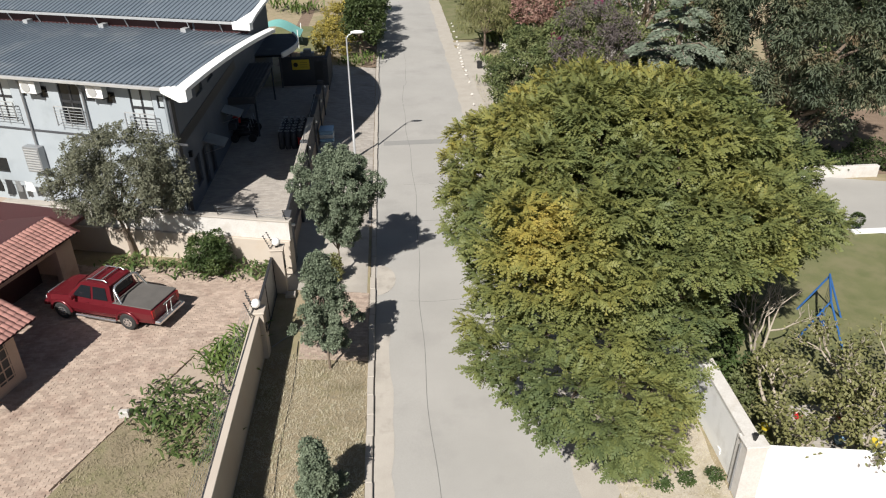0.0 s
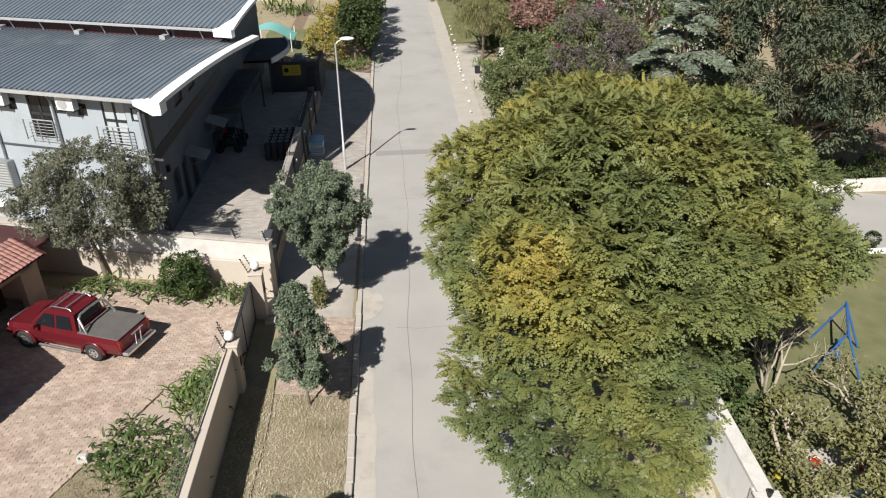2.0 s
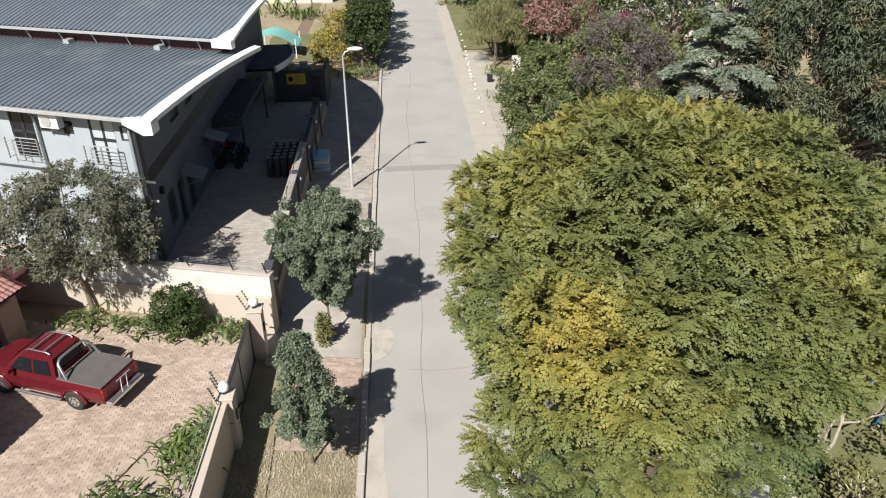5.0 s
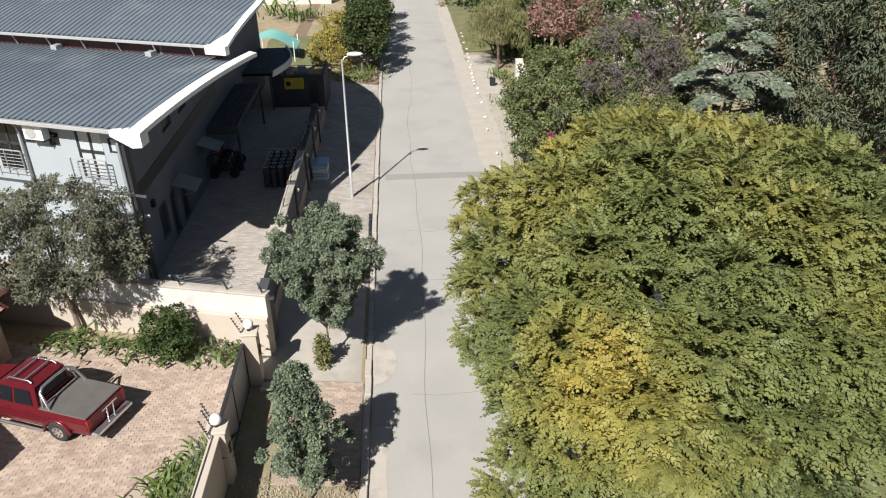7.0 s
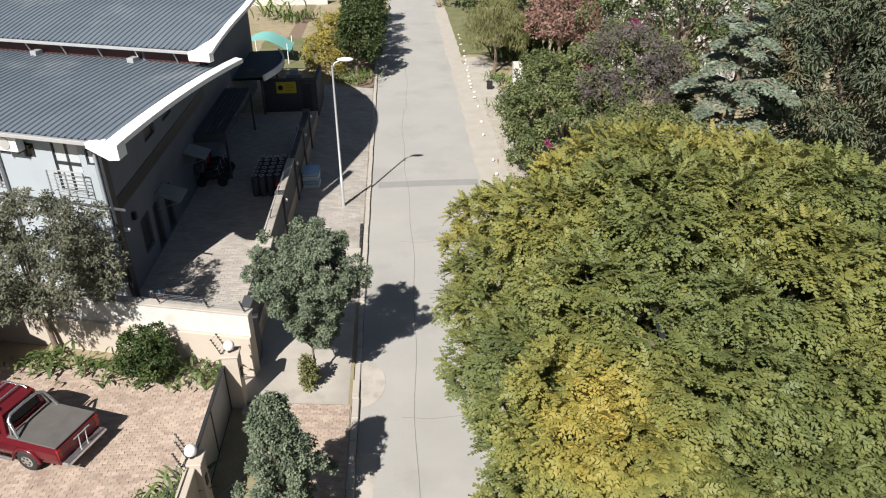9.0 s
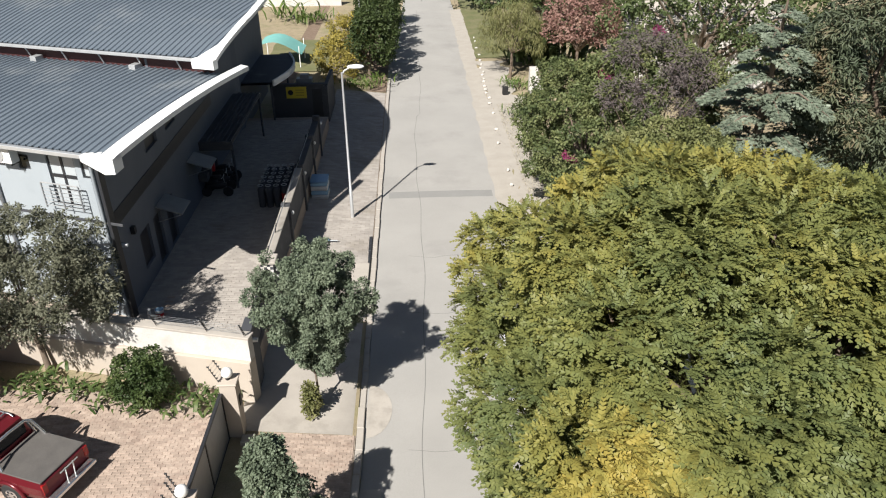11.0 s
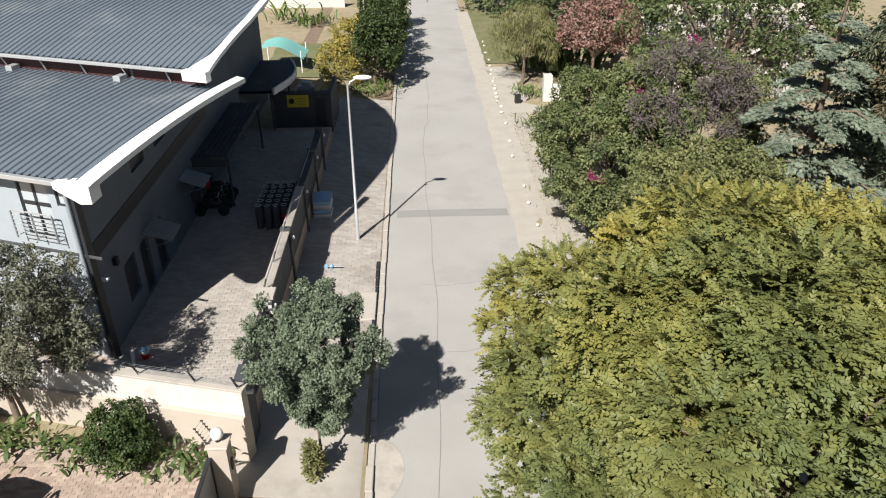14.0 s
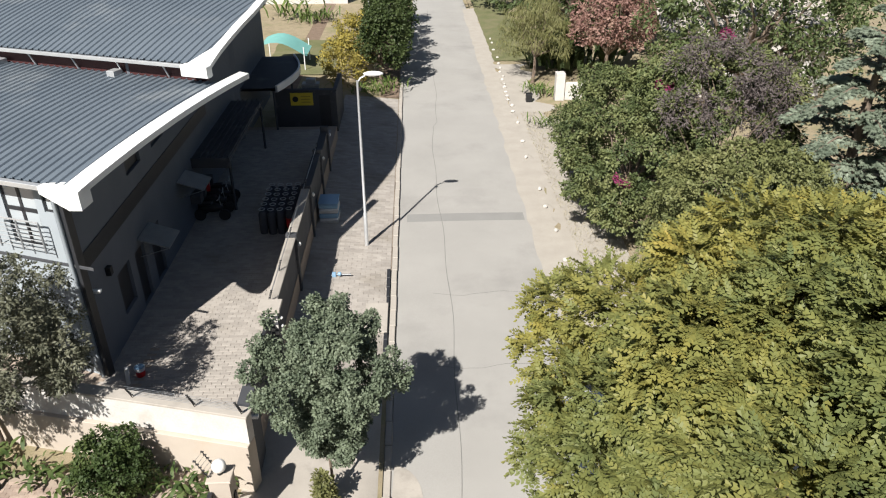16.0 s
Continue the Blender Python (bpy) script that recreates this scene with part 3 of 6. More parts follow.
b = Build().grid([[(x, y, 0.034 - 0.0025 * x * x) for x in (-2.95, -1.2, 0, 1.2, 2.6)] for y in (44.55, 45.35)])
setting("road_patch", b, PATCH, "darker asphalt strip across the street", "road patch")
b = Build()
g = random.Random(3)
px = [(-1.35 + 0.12 * math.sin(y * 0.21) + 0.05 * math.sin(y * 0.9) + (0.25 if y > 58 else 0), y) for y in np.arange(6, 95, 0.7)]
for (xa, ya), (xc, yc) in zip(px, px[1:]):
    b.add([(xa - 0.011, ya, 0.034 - 0.0025 * xa * xa), (xa + 0.011, ya, 0.034 - 0.0025 * xa * xa), (xc + 0.011, yc, 0.034 - 0.0025 * xc * xc), (xc - 0.011, yc, 0.034 - 0.0025 * xc * xc)], [(0, 1, 2, 3)])
for y0 in (26.0, 33.6, 38.2):
    qx = [(x, y0 + 0.1 * math.sin(x * 2) + g.uniform(-0.05, 0.05)) for x in np.arange(-1.9, 2.4, 0.4)]
    for (xa, ya), (xc, yc) in zip(qx, qx[1:]):
        b.add([(xa, ya - 0.009, 0.034 - 0.0025 * xa * xa), (xc, yc - 0.009, 0.034 - 0.0025 * xc * xc), (xc, yc + 0.009, 0.034 - 0.0025 * xc * xc), (xa, ya + 0.009, 0.034 - 0.0025 * xa * xa)], [(0, 1, 2, 3)])
setting("road_crack", b, plain("tar_seal", (0.17, 0.165, 0.155), 0.8), "tar-sealed cracks in the asphalt", "crack")

# whitewashed stones along the verge
g = random.Random(12)
for i, y in enumerate([40.5, 43.2, 45.7, 47.8, 52.1, 54.6, 57.9, 60.1, 61.4, 62.6, 63.5, 64.4, 65.6, 66.4, 67.5, 68.4, 69.6, 70.8, 72.1, 74, 76.5, 79, 80.5]):
    b = Build().ball((0, 0, 0.06), (g.uniform(0.08, 0.16), g.uniform(0.08, 0.13), g.uniform(0.08, 0.12)), 7, 5)
    b.v = [(x * g.uniform(0.85, 1.15), yy * g.uniform(0.85, 1.15), z) for x, yy, z in b.v]
    b.smooth = [False] * len(b.smooth)
    s = tagged(part("edge_stone", b, STONEWHITE), "whitewashed stone marking the edge of the verge", "stone", "stones along the verge")
    s.location = (3.75 + 0.025 * max(0, y - 52) + g.uniform(-0.1, 0.1), y, 0.08)

# ---- left verge ----
def slope_z(x):
    return 0.13 + (-3.55 - x) / 4.05 * 0.42


def pavers(name, x0, x1, y0, y1, w, d, zf, material, keep=None, bond=True, gap=0.005, lift=0.03, seed=1, tilt=0.004):
    """Joined paving blocks in rows."""
    g = random.Random(seed)
    b = Build()
    j, y = 0, y0
    while y < y1:
        x = x0 - (w / 2 if bond and j % 2 else 0)
        while x < x1:
            xa, xc, ya, yc = max(x, x0) + gap, min(x + w, x1) - gap, y + gap, min(y + d, y1) - gap
            if xc - xa > 0.03 and yc - ya > 0.02 and (keep is None or keep((xa + xc) / 2, (ya + yc) / 2)):
                z = [zf(px) + lift + g.uniform(-tilt, tilt) for px in (xa, xc)]
                b.add([(xa, ya, z[0]), (xc, ya, z[1]), (xc, yc, z[1]), (xa, yc, z[0]), (xa, ya, z[0] - 0.03), (xc, ya, z[1] - 0.03), (xc, yc, z[1] - 0.03), (xa, yc, z[0] - 0.03)],
                      [(0, 1, 2, 3), (0, 4, 5, 1), (1, 5, 6, 2), (2, 6, 7, 3), (3, 7, 4, 0)])
            x += w
        y += d
        j += 1
    return b


b = Build().grid([[(x, y, slope_z(x) + 0.004) for x in (-6.1, -5, -4.3, -3.57)] for y in (21.9, 24, 26.6)])
setting("brick_bed", b, JOINT, "bedding sand of the brick verge", "paving")
vp = tagged(part("verge_pavers", pavers("verge_pavers", -6.1, -3.6, 21.9, 26.6, 0.22, 0.11, slope_z, BRICKS), BRICKS), "worn red brick paving on the verge", "paving", kind="stuff")
b = Build()
b.grid([[(x, y, slope_z(x) + 0.02 - (0.1 if x > -3.6 else 0)) for x in (-7.25, -5.6, -4.4, -3.75, -3.57)] for y in (26.62, 29, 32.9)])
setting("driveway_apron", b, CONCRETE, "pale concrete driveway apron across the verge", "driveway")
b = Build().grid([[(-3.3 + 0.95 * k * math.cos(a) * 0.9, 27.9 + 1.3 * k * math.sin(a), 0.024) for k in (0.02, 0.5, 1)] for a in np.linspace(-1.5, 1.5, 12)])
setting("apron_splay", b, CONCRETE, "rounded concrete splay of the driveway in the gutter", "driveway")
b = Build().grid([[(x, y, slope_z(x) + 0.004) for x in (-7.25, -5.6, -4.4, -3.57)] for y in (32.92, 45, 63)])
setting("paving_bed", b, JOINT, "bedding of the street-side paving", "paving")
tagged(part("street_pavers", pavers("street_pavers", -7.2, -3.6, 32.95, 63, 0.4, 0.2, slope_z, PAVER, seed=2), PAVER), "sand-coloured cement block paving along the street", "paving", kind="stuff")
slab = Build().box((-4.45, 35.4, 0.2), (-3.62, 37.3, 0.275), 0.01)
tagged(part("manhole_slab", slab, CONCRETE), "pale concrete cover slab set into the paving", "slab")
b = Build()
for i in range(9):
    b.box((-3.72 - 0.02 * math.sin(i), 33.6 + i * 0.7, 0.12), (-3.6, 34.28 + i * 0.7, 0.24), 0.01)
tagged(part("raised_edging", b, DARKPAINT), "dark broken edging beside the kerb", "edging")
vc = thing("trailing_cable", "thin black cable lying along the grass verge", "cable")
part("cable", Build().tube([(-6.15 + 0.05 * math.sin(y), y, slope_z(-6.1) + 0.02) for y in np.arange(11, 23.5, 0.5)], 0.012, 5), BLACK, vc)

# ---- boundary wall, gate, pillars of the house lot ----
wall = thing("boundary_wall", "cream plastered boundary wall with a flat coping", "wall", kind="structure")
part("wall", Build().box((-7.48, -8, 0.2), (-7.28, 21.9, 2.27), 0.01), CREAM, wall)
part("coping", Build().box((-7.52, -8, 2.272), (-7.24, 21.9, 2.34), 0.012), CREAM, wall)
for y in (4.5, 13.2):
    part("pier", Build().box((-7.55, y, 0.2), (-7.21, y + 0.4, 2.42), 0.012), CREAM, wall)


def spikes(b, x, y, z, tilt=(0.0, 0.0), h=0.55, n=6):
    """An electric-fence bracket with insulators."""
    top = (x + tilt[0], y + tilt[1], z + h)
    b.tube([(x, y, z - 0.1), top], 0.012, 5)
    for i in range(n):
        k = 0.15 + 0.8 * i / (n - 1)
        p = (x + tilt[0] * k, y + tilt[1] * k, z + h * k)
        b.tube([(p[0] - 0.035, p[1], p[2]), (p[0] + 0.035, p[1], p[2])], 0.022, 6)
    return b


def fence(name, posts, tilt, parent_label, h=0.55, z=None):
    f = thing(name, parent_label, "electric fence")
    for x, y, zz in posts:
        part("bracket", spikes(Build(), x, y, zz, tilt, h), BLACK, f)
    for i in range(6):
        k = 0.15 + 0.8 * i / 5
        b = Build()
        for (xa, ya, za), (xc, yc, zc) in zip(posts, posts[1:]):
            b.tube([(xa + tilt[0] * k, ya + tilt[1] * k, za + h * k), (xc + tilt[0] * k, yc + tilt[1] * k, zc + h * k)], 0.005, 3, False)
        part("wire", b, GREYSTEEL, f)
    return f


fence("electric_fence", [(-7.5, 8, 2.3), (-7.5, 13.2, 2.3), (-7.5, 17.7, 2.3), (-7.5, 21.8, 2.45)], (-0.18, 0.0), "black electric fence brackets and wires on the boundary wall")


def gate_pillar(x, y, z0, z1, globe, label):
    p = thing("gate_pillar", label, "pillar", "gate pillars", (x, y, z0))
    h = z1 - z0
    part("shaft", Build().box((-0.24, -0.24, 0), (0.24, 0.24, h), 0.015), CREAM, p)
    part("cap", Build().box((-0.29, -0.29, h + 0.002), (0.29, 0.29, h + 0.07), 0.015), CREAM, p)
    if globe:
        part("lamp_base", Build().tube([(0, 0, h + 0.07), (0, 0, h + 0.16)], 0.07, 10), BLACK, p)
        part("globe", Build().ball((0, 0, h + 0.31), 0.17, 18, 12), OPAL, p, "white opal globe lamp")
    part("intercom", Build().box((0.242, -0.08, h - 0.9), (0.27, 0.08, h - 0.55), 0.008), BLACK, p)
    return p


gate_pillar(-7.35, 22.15, 0.35, 2.42, True, "cream gate pillar with a white globe lamp on top")
gate_pillar(-7.2, 26.6, 0.35, 2.5, True, "cream gate pillar beside the front wall")
fence("electric_fence", [(-7.42, 22.1, 2.45), (-7.5, 22.4, 2.45)], (-0.2, -0.1), "black electric fence bracket on the gate pillar", 0.75)
fence("electric_fence", [(-7.4, 26.5, 2.5), (-7.3, 26.8, 2.5)], (-0.25, -0.15), "black electric fence bracket leaning over the gate", 0.75)
gt = thing("sliding_gate", "dark grey sliding driveway gate, closed", "gate")
part("leaf", Build().box((-7.44, 22.42, 0.5), (-7.40, 26.34, 2.18), 0.005), GREYSTEEL, gt)
for z in (0.45, 2.18):
    part("rail", Build().box((-7.47, 22.42, z), (-7.37, 26.34, z + 0.07), 0.006), DARKPAINT, gt)
for y in (22.42, 24.3, 26.27):
    part("stile", Build().box((-7.46, y, 0.52), (-7.38, y + 0.07, 2.17), 0.005), DARKPAINT, gt)
b = Build().box((-7.0, 26.0, 0.45), (-6.6, 26.35, 0.62), 0.02)
tagged(part("concrete_block", b, CONCRETE), "small pale concrete block at the gate", "block")
chain = thing("dropped_pole", "thin pale pole leaning on the verge by the gate", "pole")
part("rod", Build().tube([(-7.1, 22.6, 0.5), (-6.0, 24.1, 0.46)], 0.015, 5), GREYSTEEL, chain)

# ---- front wall between the lots ----
FW = pose(-6.85, 28.05, 0, 0, 0, -14)
fw = thing("front_wall", "cream retaining wall with a whitewashed parapet and grey coping", "wall", at=FW, kind="structure")
part("lower_wall", Build().box((-13.5, -0.12, 0.4), (0, 0.3, 2.08), 0.015), CREAM, fw)
part("parapet", Build().box((-13.5, 0.0, 2.082), (0, 0.3, 2.92), 0.012), WHITEWALL, fw, "patchy whitewashed parapet")
part("coping", Build().box((-13.5, -0.03, 2.923), (0.04, 0.36, 3.0), 0.012), CONCRETE, fw)
f2 = fence("electric_fence", [(-9.9, 28.95, 3.0), (-8.2, 28.53, 3.0), (-6.95, 28.2, 3.0)], (-0.05, -0.3), "black electric fence over the front wall", 0.6)
side = thing("side_wall", "end wall facing the street, charcoal all over", "wall", kind="structure")
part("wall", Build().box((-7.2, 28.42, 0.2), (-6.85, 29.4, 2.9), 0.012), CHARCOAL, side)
fl = thing("flood_light", "small white security light on the wall corner", "lamp", at=(-6.75, 28.5, 2.6))
part("head", Build().box((-0.08, -0.06, -0.05), (0.1, 0.06, 0.06), 0.015), WHITE, fl)
part("arm", Build().tube([(-0.1, 0, 0), (-0.02, 0, 0)], 0.02, 6), BLACK, fl)

# ---- office yard ----
b = Build()
b.prism([(-7.0, 28.4), (-7.0, 54.5), (-14.5, 54.5), (-24, 38), (-19.7, 31.2)], 0.3, 1.26)
setting("yard_base", b, JOINT, "raised base of the office yard", "yard")
yp = thing("yard_paving", "sand-coloured block paving of the office yard", "paving", kind="structure")
yard_near = lambda x, y: -11.0 < x < -7.9 and 30.5 < y < 33.6
yard_in = lambda x, y: y > 28.8 + (-x - 6.85) * 0.25 and x > -12.05
tagged(part("paving", pavers("paving", -12.2, -7.25, 28.9, 54, 0.3, 0.15, lambda x: 1.25, PAVER, seed=4, keep=lambda x, y: yard_in(x, y) and not yard_near(x, y)), PAVER, yp), kind="stuff")
paver_mesh = Build().box((-0.145, -0.07, -0.03), (0.145, 0.07, 0.03), 0.004).mesh("paver")
paver_mesh.materials.append(surface("cement_paver_block", (0.285, 0.255, 0.225), (0.42, 0.385, 0.345), 0.5, 0.9, 0.3, 0.02, (0.22, 0.19, 0.15), 2.0, 0.4, depth=0.004, object_random=0.12))
g = random.Random(44)
for j in range(8, 34):
    for i in range(18):
        x, y = -12.2 + 0.3 * i + (0.0 if j % 2 else 0.15), 28.9 + 0.15 * j + 0.075
        if yard_near(x, y) and yard_in(x, y):
            o = part("paver", paver_mesh, None, yp)
            o.matrix_world = pose(x, y, 1.25 + g.uniform(-0.004, 0.004), g.uniform(-0.6, 0.6), g.uniform(-0.6, 0.6), g.uniform(-0.6, 0.6))
grate = thing("drain_grate", "dark steel drain grate across the yard", "grate", at=pose(-9.9, 29.7, 1.28, 0, 0, -14))
for i in range(8):
    part("bar", Build().box((-0.2, 0.1 * i, 0), (2.6, 0.1 * i + 0.04, 0.03), 0.004), DARKPAINT, grate)
sw = thing("street_wall", "charcoal street wall of the office yard with sloped grey coping", "wall", kind="structure")
for y0, y1, h in ((33.6, 37.9, 2.75), (38.1, 42.3, 2.75), (42.5, 46.4, 2.7), (46.6, 49.6, 2.6)):
    part("panel", Build().box((-7.25, y0, 0.2), (-7.02, y1, h), 0.012), CHARCOAL, sw)
    part("coping", Build().box((-7.32, y0, h + 0.002), (-6.96, y1, h + 0.07), 0.012), CONCRETE if y0 < 40 else CHARCOAL, sw)
for y in (38.0, 42.4, 46.5, 49.7):
    part("pier", Build().box((-7.32, y - 0.11, 0.2), (-6.92, y + 0.11, 2.95), 0.012), CHARCOAL, sw)
    part("lamp", Build().ball((-6.85, y, 2.5), (0.06, 0.06, 0.09), 8, 6), OPAL, sw)
pier = thing("chequered_pier", "gate pier with a grey and white chequered face", "pier", at=(-7.1, 33.2, 0))
part("shaft", Build().box((-0.24, -0.24, 0.3), (0.24, 0.24, 2.85), 0.012), CHARCOAL, pier)
part("cap", Build().box((-0.34, -0.34, 2.852), (0.34, 0.34, 2.96), 0.015), CONCRETE, pier)
for i in range(4):
    for k in range(7):
        if (i + k) % 2:
            part("tile", Build().box((-0.235 + 0.118 * i, -0.25, 2.0 + 0.118 * k), (-0.119 + 0.118 * i, -0.241, 2.116 + 0.118 * k), 0.002), WHITEWALL, pier)
for dz in (2.2, 2.5):
    part("lamp", Build().ball((0.31, -0.05, dz), 0.06, 8, 6), OPAL, pier)
ogate = thing("yard_gate", "charcoal steel sliding gate of the office yard", "gate")
part("leaf", Build().box((-7.16, 29.42, 0.5), (-7.11, 32.92, 2.6), 0.005), CHARCOAL, ogate)
part("rail", Build().box((-7.19, 29.42, 2.602), (-7.08, 32.92, 2.67), 0.006), DARKPAINT, ogate)
fence("electric_fence", [(-7.2, 33.6, 2.85), (-7.2, 35.5, 2.85), (-7.2, 37.9, 2.85), (-7.2, 42.3, 2.85), (-7.2, 46.5, 2.85)], (0.12, 0.0), "black electric fence along the street wall", 0.4)

# ---- office building ----
BM = pose(-11.45, 31.83, 0, 0, 0, -19.9)
office = thing("office_building", "two-storey blue-grey office building with curved ribbed metal roofs", "building", at=BM)
W, D, Z0 = 24.0, 10.6, 0.9


def wall_with_holes(length, z0, z1, holes, thick=0.22, start=0.0):
    """A wall along -x from 0, its outer face at y=0; holes are (x0, x1, z0, z1) with x counted leftwards."""
    xs = sorted({start, length, *[h[0] for h in holes], *[h[1] for h in holes]})
    zs = sorted({z0, z1, *[h[2] for h in holes], *[h[3] for h in holes]})
    nx, nz = len(xs), len(zs)
    solid = {(i, k) for i in range(nx - 1) for k in range(nz - 1)
             if not any(h[0] < (xs[i] + xs[i + 1]) / 2 < h[1] and h[2] < (zs[k] + zs[k + 1]) / 2 < h[3] for h in holes)}
    v = [(-x, y, z) for y in (0, thick) for z in zs for x in xs]
    at = lambda i, k, s: s * nx * nz + k * nx + i
    f = []
    for i, k in solid:
        f.append((at(i + 1, k, 0), at(i, k, 0), at(i, k + 1, 0), at(i + 1, k + 1, 0)))
        f.append((at(i, k, 1), at(i + 1, k, 1), at(i + 1, k + 1, 1), at(i, k + 1, 1)))
        for di, dk, p, q in ((-1, 0, (i, k), (i, k + 1)), (1, 0, (i + 1, k + 1), (i + 1, k)), (0, -1, (i + 1, k), (i, k)), (0, 1, (i, k + 1), (i + 1, k + 1))):
            if (i + di, k + dk) not in solid:
                f.append((at(*p, 0), at(*p, 1), at(*q, 1), at(*q, 0)))
    return Build().add(v, f)


doors = [(1.45, 2.6), (5.25, 6.4), (9.1, 10.25), (13.0, 14.15)]
smalls = [(0.75, 1.2, 6.75, 7.35), (3.35, 3.85, 6.8, 7.35), (4.45, 4.95, 6.8, 7.35), (7.0, 7.45, 6.8, 7.35), (8.2, 8.6, 6.8, 7.35)]
lows = [(10.6, 11.5, 2.7, 3.5), (5.2, 6.3, 2.3, 3.6), (2.0, 3.0, 2.3, 3.6)]
holes = [(a, c, 5.62, 7.76) for a, c in doors] + smalls + lows
part("front_wall", wall_with_holes(W, Z0, 7.8, holes, 0.22, 0.62), GREYWALL, office)
part("floor_band", Build().box((-W, -0.035, 5.1), (-0.02, -0.001, 5.2), 0.006), CHARCOAL, office)
sh = [(2.2, 3.3, 2.0, 3.5), (5.4, 6.4, 1.3, 3.4), (3.8, 4.7, 1.3, 3.4), (4.6, 6.0, 5.9, 7.3), (7.2, 8.6, 5.9, 7.3)]
S = pose(-12.03, 32.05, 0)
in_office = BM.inverted() @ S


def by_wall(o):
    """Stands a part on the side wall, which runs along the street."""
    o.matrix_local = in_office
    return o


b = wall_with_holes(14.5, Z0, 7.95, sh)
b2 = Build()
for (x, y, z) in b.v:
    b2.v.append((-y, -x, z))
b2.f = [tuple(f) for f in b.f]
b2.smooth = b.smooth
# front's blue-grey plaster again, its colour darkened for the sunless side
SHADEDGREY = surface("shaded_grey_plaster", (0.105, 0.118, 0.14), (0.145, 0.158, 0.18), 1.5, 0.85, 0.2, 0.02, depth=0.003)
by_wall(part("side_wall", b2, SHADEDGREY, office))
by_wall(part("side_band", Build().box((0.002, 0.3, 4.75), (0.03, 14.5, 5.3), 0.005), DARKPAINT, office))
part("back_wall", Build().box((-W, D - 0.2, Z0), (-4.9, D, 9.2)), GREYWALL, office)
part("inner_floor", Build().box((-W, 0.25, 4.9), (-4.9, D - 0.25, 5.1)), CONCRETE, office)


def glazed(x0, x1, z0, z1, y, parent, name, split=1, transom=None, pane=GLASS):
    w = part(name, Build().box((-x1, y + 0.05, z0), (-x1 + 0.06, y + 0.11, z1)).box((-x0 - 0.06, y + 0.05, z0), (-x0, y + 0.11, z1)).box((-x1 + 0.06, y + 0.05, z1 - 0.07), (-x0 - 0.06, y + 0.11, z1)).box((-x1 + 0.06, y + 0.05, z0), (-x0 - 0.06, y + 0.11, z0 + 0.07)), DARKPAINT, parent)
    n = split
    wd = (x1 - x0 - 0.12) / n
    for i in range(n):
        xa = -x1 + 0.06 + wd * i
        if i:
            part("mullion", Build().box((xa - 0.05, y + 0.045, z0 + 0.07), (xa + 0.05, y + 0.115, z1 - 0.07)), DARKPAINT, w)
        zs = [z0 + 0.07, transom, z1 - 0.07] if transom else [z0 + 0.07, z1 - 0.07]
        for k, (za, zc) in enumerate(zip(zs, zs[1:])):
            part("pane", Build().box((xa, y + 0.07, za), (xa + wd, y + 0.08, zc)), pane, w)
    if transom:
        part("transom", Build().box((-x1 + 0.06, y + 0.045, transom - 0.06), (-x0 - 0.06, y + 0.115, transom + 0.06)), DARKPAINT, w)
    return w


def rail(x0, x1, parent):
    r = part("balcony_rail", Build().box((-x1 - 0.2, -0.3, 6.52), (-x0 + 0.2, -0.26, 6.56), 0.005), GALV, parent, "grey steel balcony railing")
    for i in range(6):
        z = 5.7 + 0.135 * i
        part("bar", Build().tube([(-x1 - 0.2, -0.28, z), (-x0 + 0.2, -0.28, z)], 0.012, 6), GALV, r)
    for x in (-x1 - 0.2, -(x0 + x1) / 2, -x0 + 0.2):
        part("post", Build().box((x - 0.02, -0.3, 5.6), (x + 0.02, -0.26, 6.52), 0.004), GREYSTEEL, r)
        part("stay", Build().tube([(x, -0.28, 5.65), (x, 0.0, 5.65)], 0.015, 5), GREYSTEEL, r)


for i, (a, c) in enumerate(doors):
    glazed(a, c, 5.62, 7.76, 0, office, "balcony_door", 2, 6.7, PALEGLASS if i in (0, 2) else GLASS)
    rail(a, c, office)
for a, c, z0, z1 in smalls + lows:
    glazed(a, c, z0, z1, 0, office, "window", 1, None, PALEGLASS if a < 1 else GLASS)
for y0, y1, z0, z1 in sh:
    by_wall(part("side_window", Build().box((-0.14, y0, z0), (-0.12, y1, z1)), DARKPAINT, office))
for x, z in ((4.05, 7.42), (7.63, 7.38), (11.6, 7.38)):
    ac = part("air_conditioner", Build().box((-x - 0.42, -0.42, z - 0.3), (-x + 0.42, -0.1, z + 0.3), 0.025), WHITE, office, "white outdoor air-conditioning unit")
    part("fan_grille", Build().tube([(-x - 0.1, -0.425, z), (-x - 0.1, -0.445, z)], 0.23, 20), GALV, ac)
    for d in (-0.34, 0.34):
        part("bracket", Build().box((-x + d - 0.02, -0.4, z - 0.36), (-x + d + 0.02, 0, z - 0.305)), BLACK, ac)
for x in (0.7, 5.0, 8.4, 12.6):
    part("downpipe", Build().tube([(-x - 0.02, -0.3, 7.7), (-x - 0.02, -0.08, 7.35), (-x - 0.02, -0.08, 1.3)], 0.055, 8), GREYWALL if x < 1 else GREYSTEEL, office)
part("corner_strip", Build().box((-0.618, -0.04, Z0), (-0.5, 0.2, 7.6), 0.01), DARKPAINT, office)
lv = part("louvre_box", Build().box((-9.0, -0.4, 3.1), (-8.1, -0.02, 4.4), 0.02), GREYSTEEL, office, "grey louvred window hood")
for i in range(9):
    part("slat", Build().box((-8.95, -0.43, 3.18 + 0.13 * i), (-8.15, -0.4, 3.24 + 0.13 * i), 0.004), GALV, lv)
